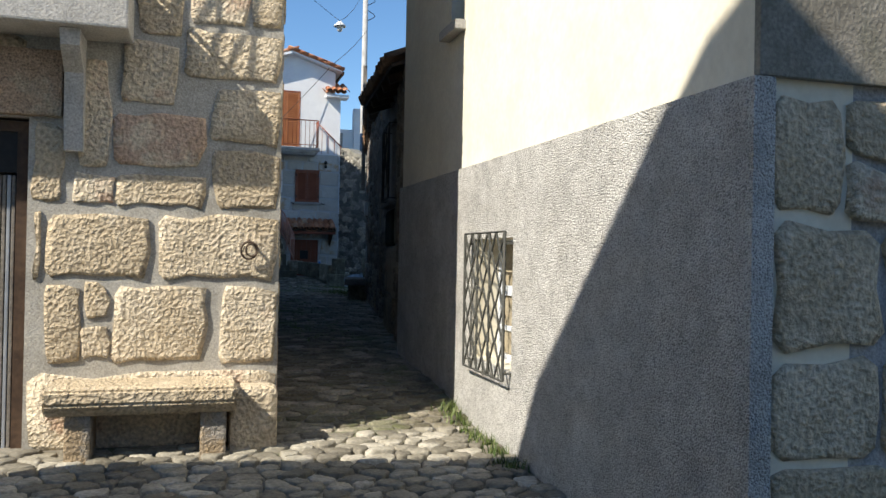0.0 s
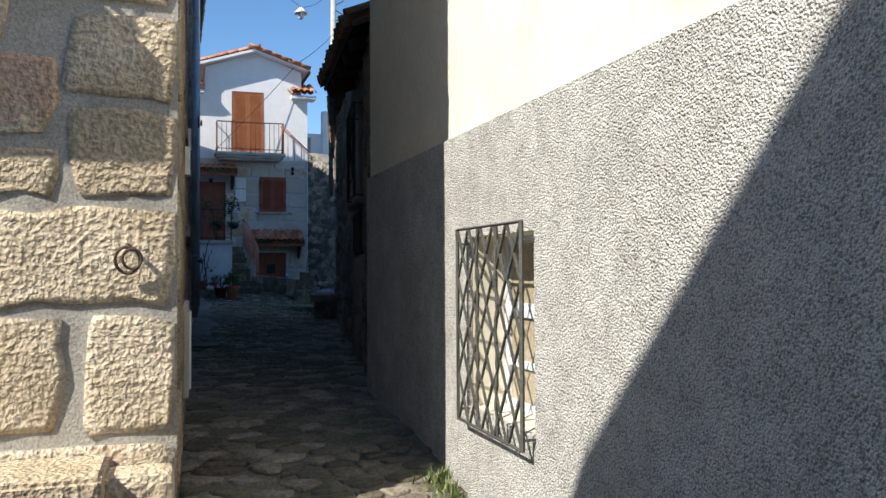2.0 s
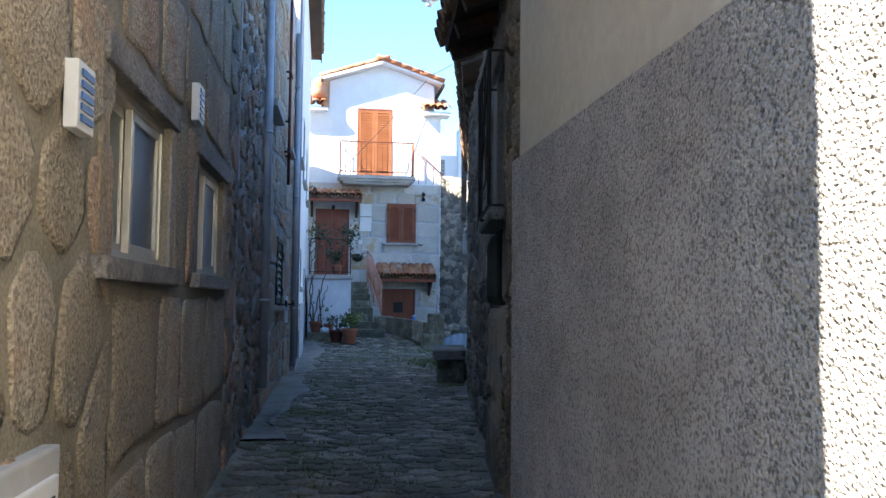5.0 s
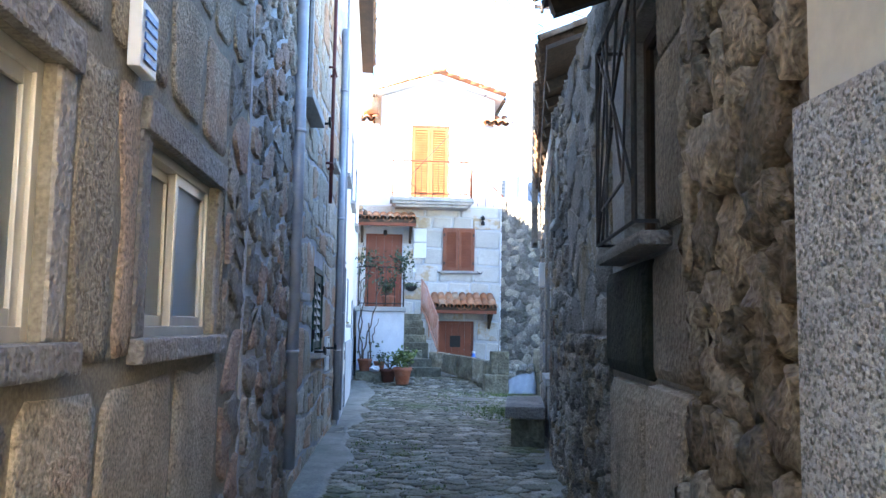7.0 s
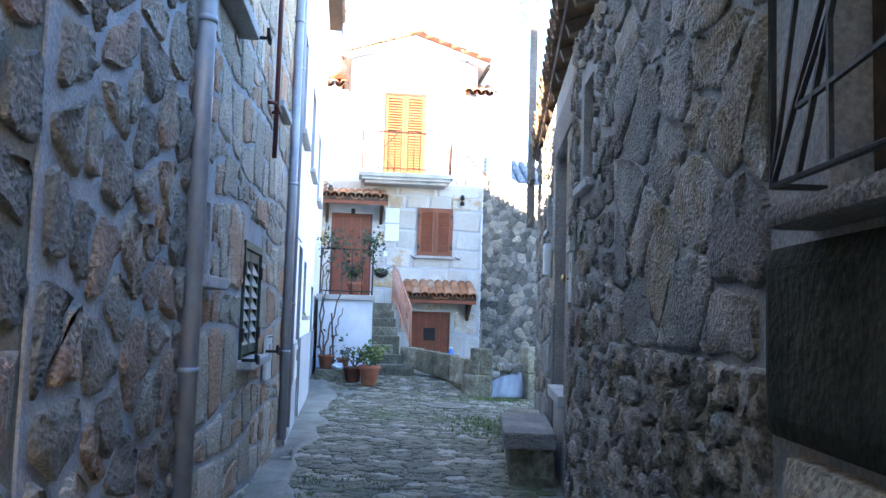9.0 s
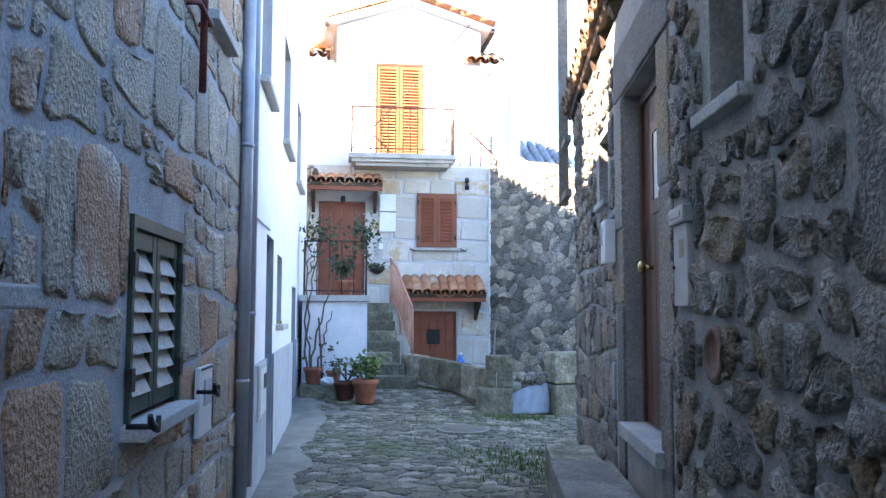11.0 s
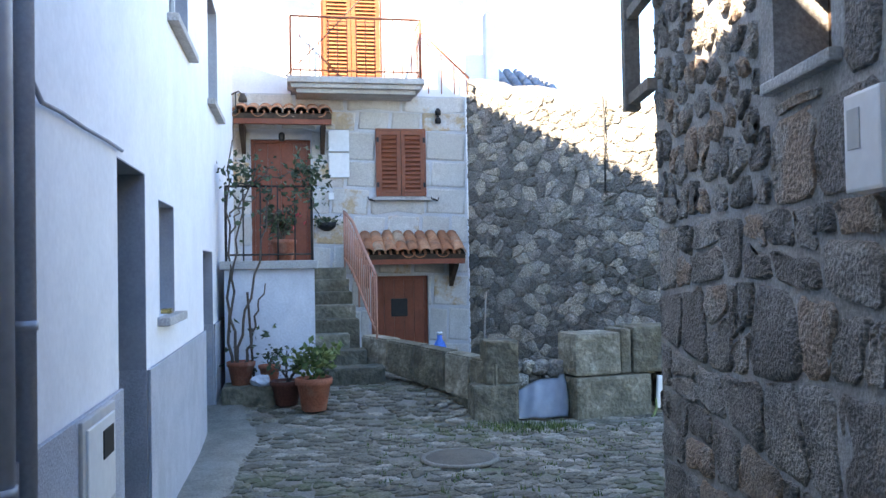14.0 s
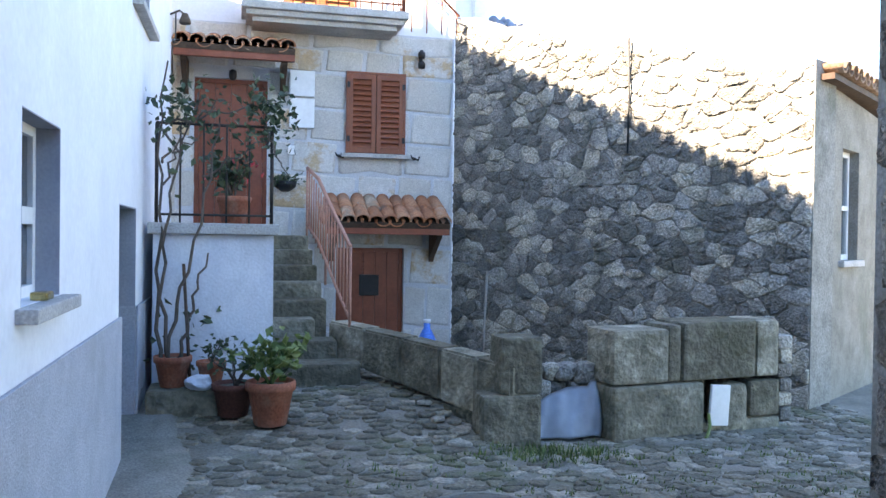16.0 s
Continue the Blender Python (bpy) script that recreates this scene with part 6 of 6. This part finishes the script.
tufts("grass", r7, [(r7.gauss(3.35, 0.3), r7.gauss(19.9, 0.6)) for _ in range(260)], 0.06, "short grass between the cobbles")
tufts("grass", r7, [(r7.uniform(1.2, 2.0), r7.uniform(10, 17)) for _ in range(240)], 0.03, "thin moss and grass in the lane")
tufts("grass", r7, [(r7.gauss(4.0, 0.25), r7.gauss(23.4, 0.12)) for _ in range(150)], 0.06, "grass at the foot of the post")
tufts("grass", r7, [(r7.uniform(2.4, 6.0), r7.uniform(21.5, 23.4)) for _ in range(260)], 0.03, "thin grass between plaza cobbles")
# ---- stones of walls and ground, last ----
rng = random.Random(11)
# golden blocks of the front: courses of unequal height
BLOCKS_A = ((4.05, 4.72, 1.24, 1.68), (4.79, 5.6, 1.24, 1.70), (3.97, 4.02, 1.24, 1.68), (4.06, 4.26, 0.66, 1.2), (4.3, 4.45, 0.96, 1.2), (4.3, 4.45, 0.7, 0.9), (4.49, 5.12, 0.66, 1.2), (5.2, 5.6, 0.64, 1.19),
            (3.97, 4.15, 1.76, 2.3), (4.2, 4.46, 1.76, 1.96), (4.5, 5.06, 1.75, 1.97), (5.14, 5.6, 1.75, 2.17), (4.24, 4.44, 2.0, 2.75), (4.48, 5.06, 2.03, 2.4), (5.12, 5.6, 2.22, 2.62), (4.5, 4.86, 2.46, 2.9), (4.92, 5.6, 2.67, 3.02),
            (4.6, 4.9, 2.96, 3.3), (4.96, 5.35, 3.07, 3.5), (5.4, 5.6, 3.07, 3.6), (4.6, 4.92, 3.36, 3.9), (4.96, 5.6, 3.64, 4.1), (4.2, 4.9, 3.95, 4.5), (4.95, 5.6, 4.15, 4.7), (4.3, 5.6, 4.75, 5.3), (4.0, 5.6, 5.35, 6.0), (4.5, 5.6, 6.05, 6.55), (3.96, 5.6, 0.05, 0.58))


def loose(c):
    """A block's outline with uneven corners."""
    u0, u1, v0, v1 = c
    j = lambda: rng.uniform(-0.03, 0.03)
    e = 0 if u1 > 5.55 else 1
    return [(u0 + j(), v0 + j() * 0.6), ((u0 + u1) / 2, v0 + j() * 0.5), (u1 + e * j(), v0 + j() * 0.6), (u1 + e * abs(j()), (v0 + v1) / 2), (u1 + e * j(), v1 + j() * 0.6), ((u0 + u1) / 2, v1 + j() * 0.5), (u0 + j(), v1 + j() * 0.6)]


lay_stones(wall_a, [loose(c) for c in BLOCKS_A], rng, 0.0, 0.014, M["granite_gold"], rounding=0.11, rough=0.006)
lay_stones(wall_a, course_cells(rng, 0.4, 3.93, (2.4, 2.9, 3.4, 4.0, 4.6, 5.2, 6.0, 6.6), 0.5, 0.9, FRONT_A), rng, 0.028, 0.02, M["granite_gold"], rounding=0.1, rough=0.008)
pad = [(h[0] - 0.12, h[1] + 0.12, h[2] - 0.1, h[3] + 0.13) for h in SIDE_A]
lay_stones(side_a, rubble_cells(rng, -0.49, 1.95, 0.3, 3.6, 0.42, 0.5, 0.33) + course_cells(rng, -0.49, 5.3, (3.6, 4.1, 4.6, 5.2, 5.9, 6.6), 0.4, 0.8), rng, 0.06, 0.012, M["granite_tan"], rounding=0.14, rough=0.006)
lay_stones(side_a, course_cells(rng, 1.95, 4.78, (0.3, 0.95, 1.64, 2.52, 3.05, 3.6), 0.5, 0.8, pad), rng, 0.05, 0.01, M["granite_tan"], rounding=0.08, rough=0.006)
lay_stones(side_a, rubble_cells(rng, 4.8, 5.3, 0.3, 3.6, 0.26, 0.22, 0.45, (), 0.2), rng, 0.05, 0.014, M["rubble"], rounding=0.16, rough=0.014)
pad = [(h[0] - 0.06, h[1] + 0.06, h[2] - 0.08, h[3] + 0.2) for h in HOLES_B]
cells = rubble_cells(rng, 0.02, 1.9, 0.3, 5.7, 0.25, 0.22, 0.46, pad, 0.18)
lay_stones(wall_b, cells, rng, 0.052, 0.018, M["rubble"], near=lambda u, v: v < 3.6, limit=220, rounding=0.16, rough=0.014)
cells = course_cells(rng, 1.9, 6.13, (0.3, 0.62, 1.02, 1.28, 1.72, 2.02, 2.5, 2.78, 3.3, 3.6, 4.1, 4.6, 5.1, 5.45), 0.22, 0.62, pad, 0.06, 0.4)
lay_stones(wall_b, cells, rng, 0.036, 0.008, M["block_warm"], near=lambda u, v: v < 4.2, limit=80, rounding=0.11, rough=0.01)
lay_stones(wall_f, course_cells(rng, -0.42, 2.6, (-0.2, 0.3, 0.62, 1.04, 1.6, 2.15), 0.3, 0.8, (), 0.04, 0.25), rng, 0.04, 0.03, M["granite_gold"], rounding=0.12, rough=0.012)
pad = [(3.6, 5.36, 0.2, 3.55), (0.16, 0.74, 2.65, 3.6), (0.1, 0.38, 1.66, 1.92)]
cells = rubble_cells(rng, 1.4, 5.36, 1.75, 3.9, 0.46, 0.33, 0.45, pad, 0.12)
lay_stones(wall_r, cells, rng, 0.016, 0.014, M["rubble_dark"], rounding=0.14, rough=0.018)
cells = rubble_cells(rng, 1.4, 3.7, 0.3, 1.75, 0.21, 0.15, 0.47, pad, 0.15)
lay_stones(wall_r, cells, rng, 0.012, 0.035, M["rubble_dark"], rounding=0.2, rough=0.022)
cells = rubble_cells(rng, 0.0, 1.4, 0.3, 3.9, 0.24, 0.2, 0.47, pad, 0.12)
lay_stones(wall_r, cells, rng, 0.05, 0.02, M["rubble_dark"], rounding=0.17, rough=0.02)
lay_stones(wall_r, rubble_cells(rng, 5.36, 6.55, 0.3, 3.9, 0.21, 0.17, 0.47, (), 0.25), rng, 0.01, 0.06, M["boulder"], name="boulder", rounding=0.27, rough=0.02)
pad = [(2.52, 4.32, 0.9, 3.72), (1.6, 2.3, 2.7, 3.36)]
cells = course_cells(rng, 0.02, 2.52, (0.3, 0.62, 1.0, 1.3, 1.62, 1.95, 2.3), 0.2, 0.5, pad, 0.06, 0.45) + course_cells(rng, 1.7, 2.52, (2.3, 2.66, 3.05, 3.4), 0.35, 0.5, pad, 0.02)
lay_stones(wall_rh, cells, rng, 0.026, 0.013, M["block_dark"], rounding=0.13, rough=0.014)
cells = rubble_cells(rng, 0.02, 1.7, 2.3, 3.95, 0.16, 0.17, 0.47, pad, 0.2) + rubble_cells(rng, 1.7, 2.52, 3.4, 3.95, 0.16, 0.17, 0.47, pad, 0.2) + rubble_cells(rng, 4.3, 4.67, 0.3, 4.0, 0.22, 0.2, 0.45, [(4.36, 4.68, 1.95, 2.46)], 0.1)
lay_stones(wall_rh, cells, rng, 0.045, 0.018, M["block_dark"], rounding=0.2, rough=0.014)
cells = [p for p in rubble_cells(rng, 0.0, 5.13, 0.3, 5.3, 0.21, 0.135, 0.48, (), 0.24) if max(q[1] for q in p) < 5.27 - 0.27 * max(q[0] for q in p)]
lay_stones(wall_s, cells, rng, 0.008, 0.018, M["rubble_far"], near=lambda u, v: v < 3.2, limit=300, rounding=0.2, rough=0.015)
cells = course_cells(rng, 0.0, 4.4, (0.3, 0.8, 1.4, 1.95, 2.45, 2.95, 3.4, 3.85, 4.35, 4.68, 4.95), 0.5, 0.95, HOLES_E, 0.0)
lay_stones(wall_e, cells, rng, 0.02, 0.005, M["ashlar"], name="block", rounding=0.06, rough=0.002)


def lane_half(x, y):
    """Whether a cobble at (x, y) lies on open ground, between the walls."""
    left = np.interp(y, (-9, 6.2, 6.21, 12, 18.2, 27.5), (-2.9, -2.9, 0.64, 0.75, 0.95, 0.98))
    right = np.interp(y, (-9, 2.9, 3.02, 9.0, 9.05, 15.6, 20.2, 20.4, 30), (9, 9, 2.2, 2.2, 2.28, 3.05, 3.95, 8.5, 8.5))
    return left < x < right


cells = [p for p in rubble_cells(rng, -2.8, 3.0, 3.2, 6.35, 0.17, 0.14, 0.4) if lane_half(sum(q[0] for q in p) / len(p), sum(q[1] for q in p) / len(p))]
lay_stones(ground, cells, rng, 0.014, 0.03, M["cobble_sunlit"], name="cobble", near=lambda x, y: y > 4.3 and x > -1.2, limit=150, face="z", rounding=0.25, rough=0.005, height=lambda x, y: ground_z(x, y) - 0.02)
cells = [p for p in rubble_cells(rng, 0.6, 4.2, 6.35, 20.3, 0.19, 0.14, 0.46, (), 0.12) if lane_half(sum(q[0] for q in p) / len(p), sum(q[1] for q in p) / len(p))]
cells += [p for p in rubble_cells(rng, 0.98, 7.6, 20.3, 26.2, 0.145, 0.105, 0.48, (), 0.14) if rng.random() > 0.14 and (sum(q[1] for q in p) / len(p) < 25.3 or sum(q[0] for q in p) / len(p) > 2.8)]
lay_stones(ground, cells, rng, 0.016, 0.012, M["cobble"], name="cobble", near=lambda x, y: 20.8 < y < 24 and 1.4 < x < 4.2, limit=150, face="z", rounding=0.25, rough=0.006, height=lambda x, y: ground_z(x, y) - 0.02)
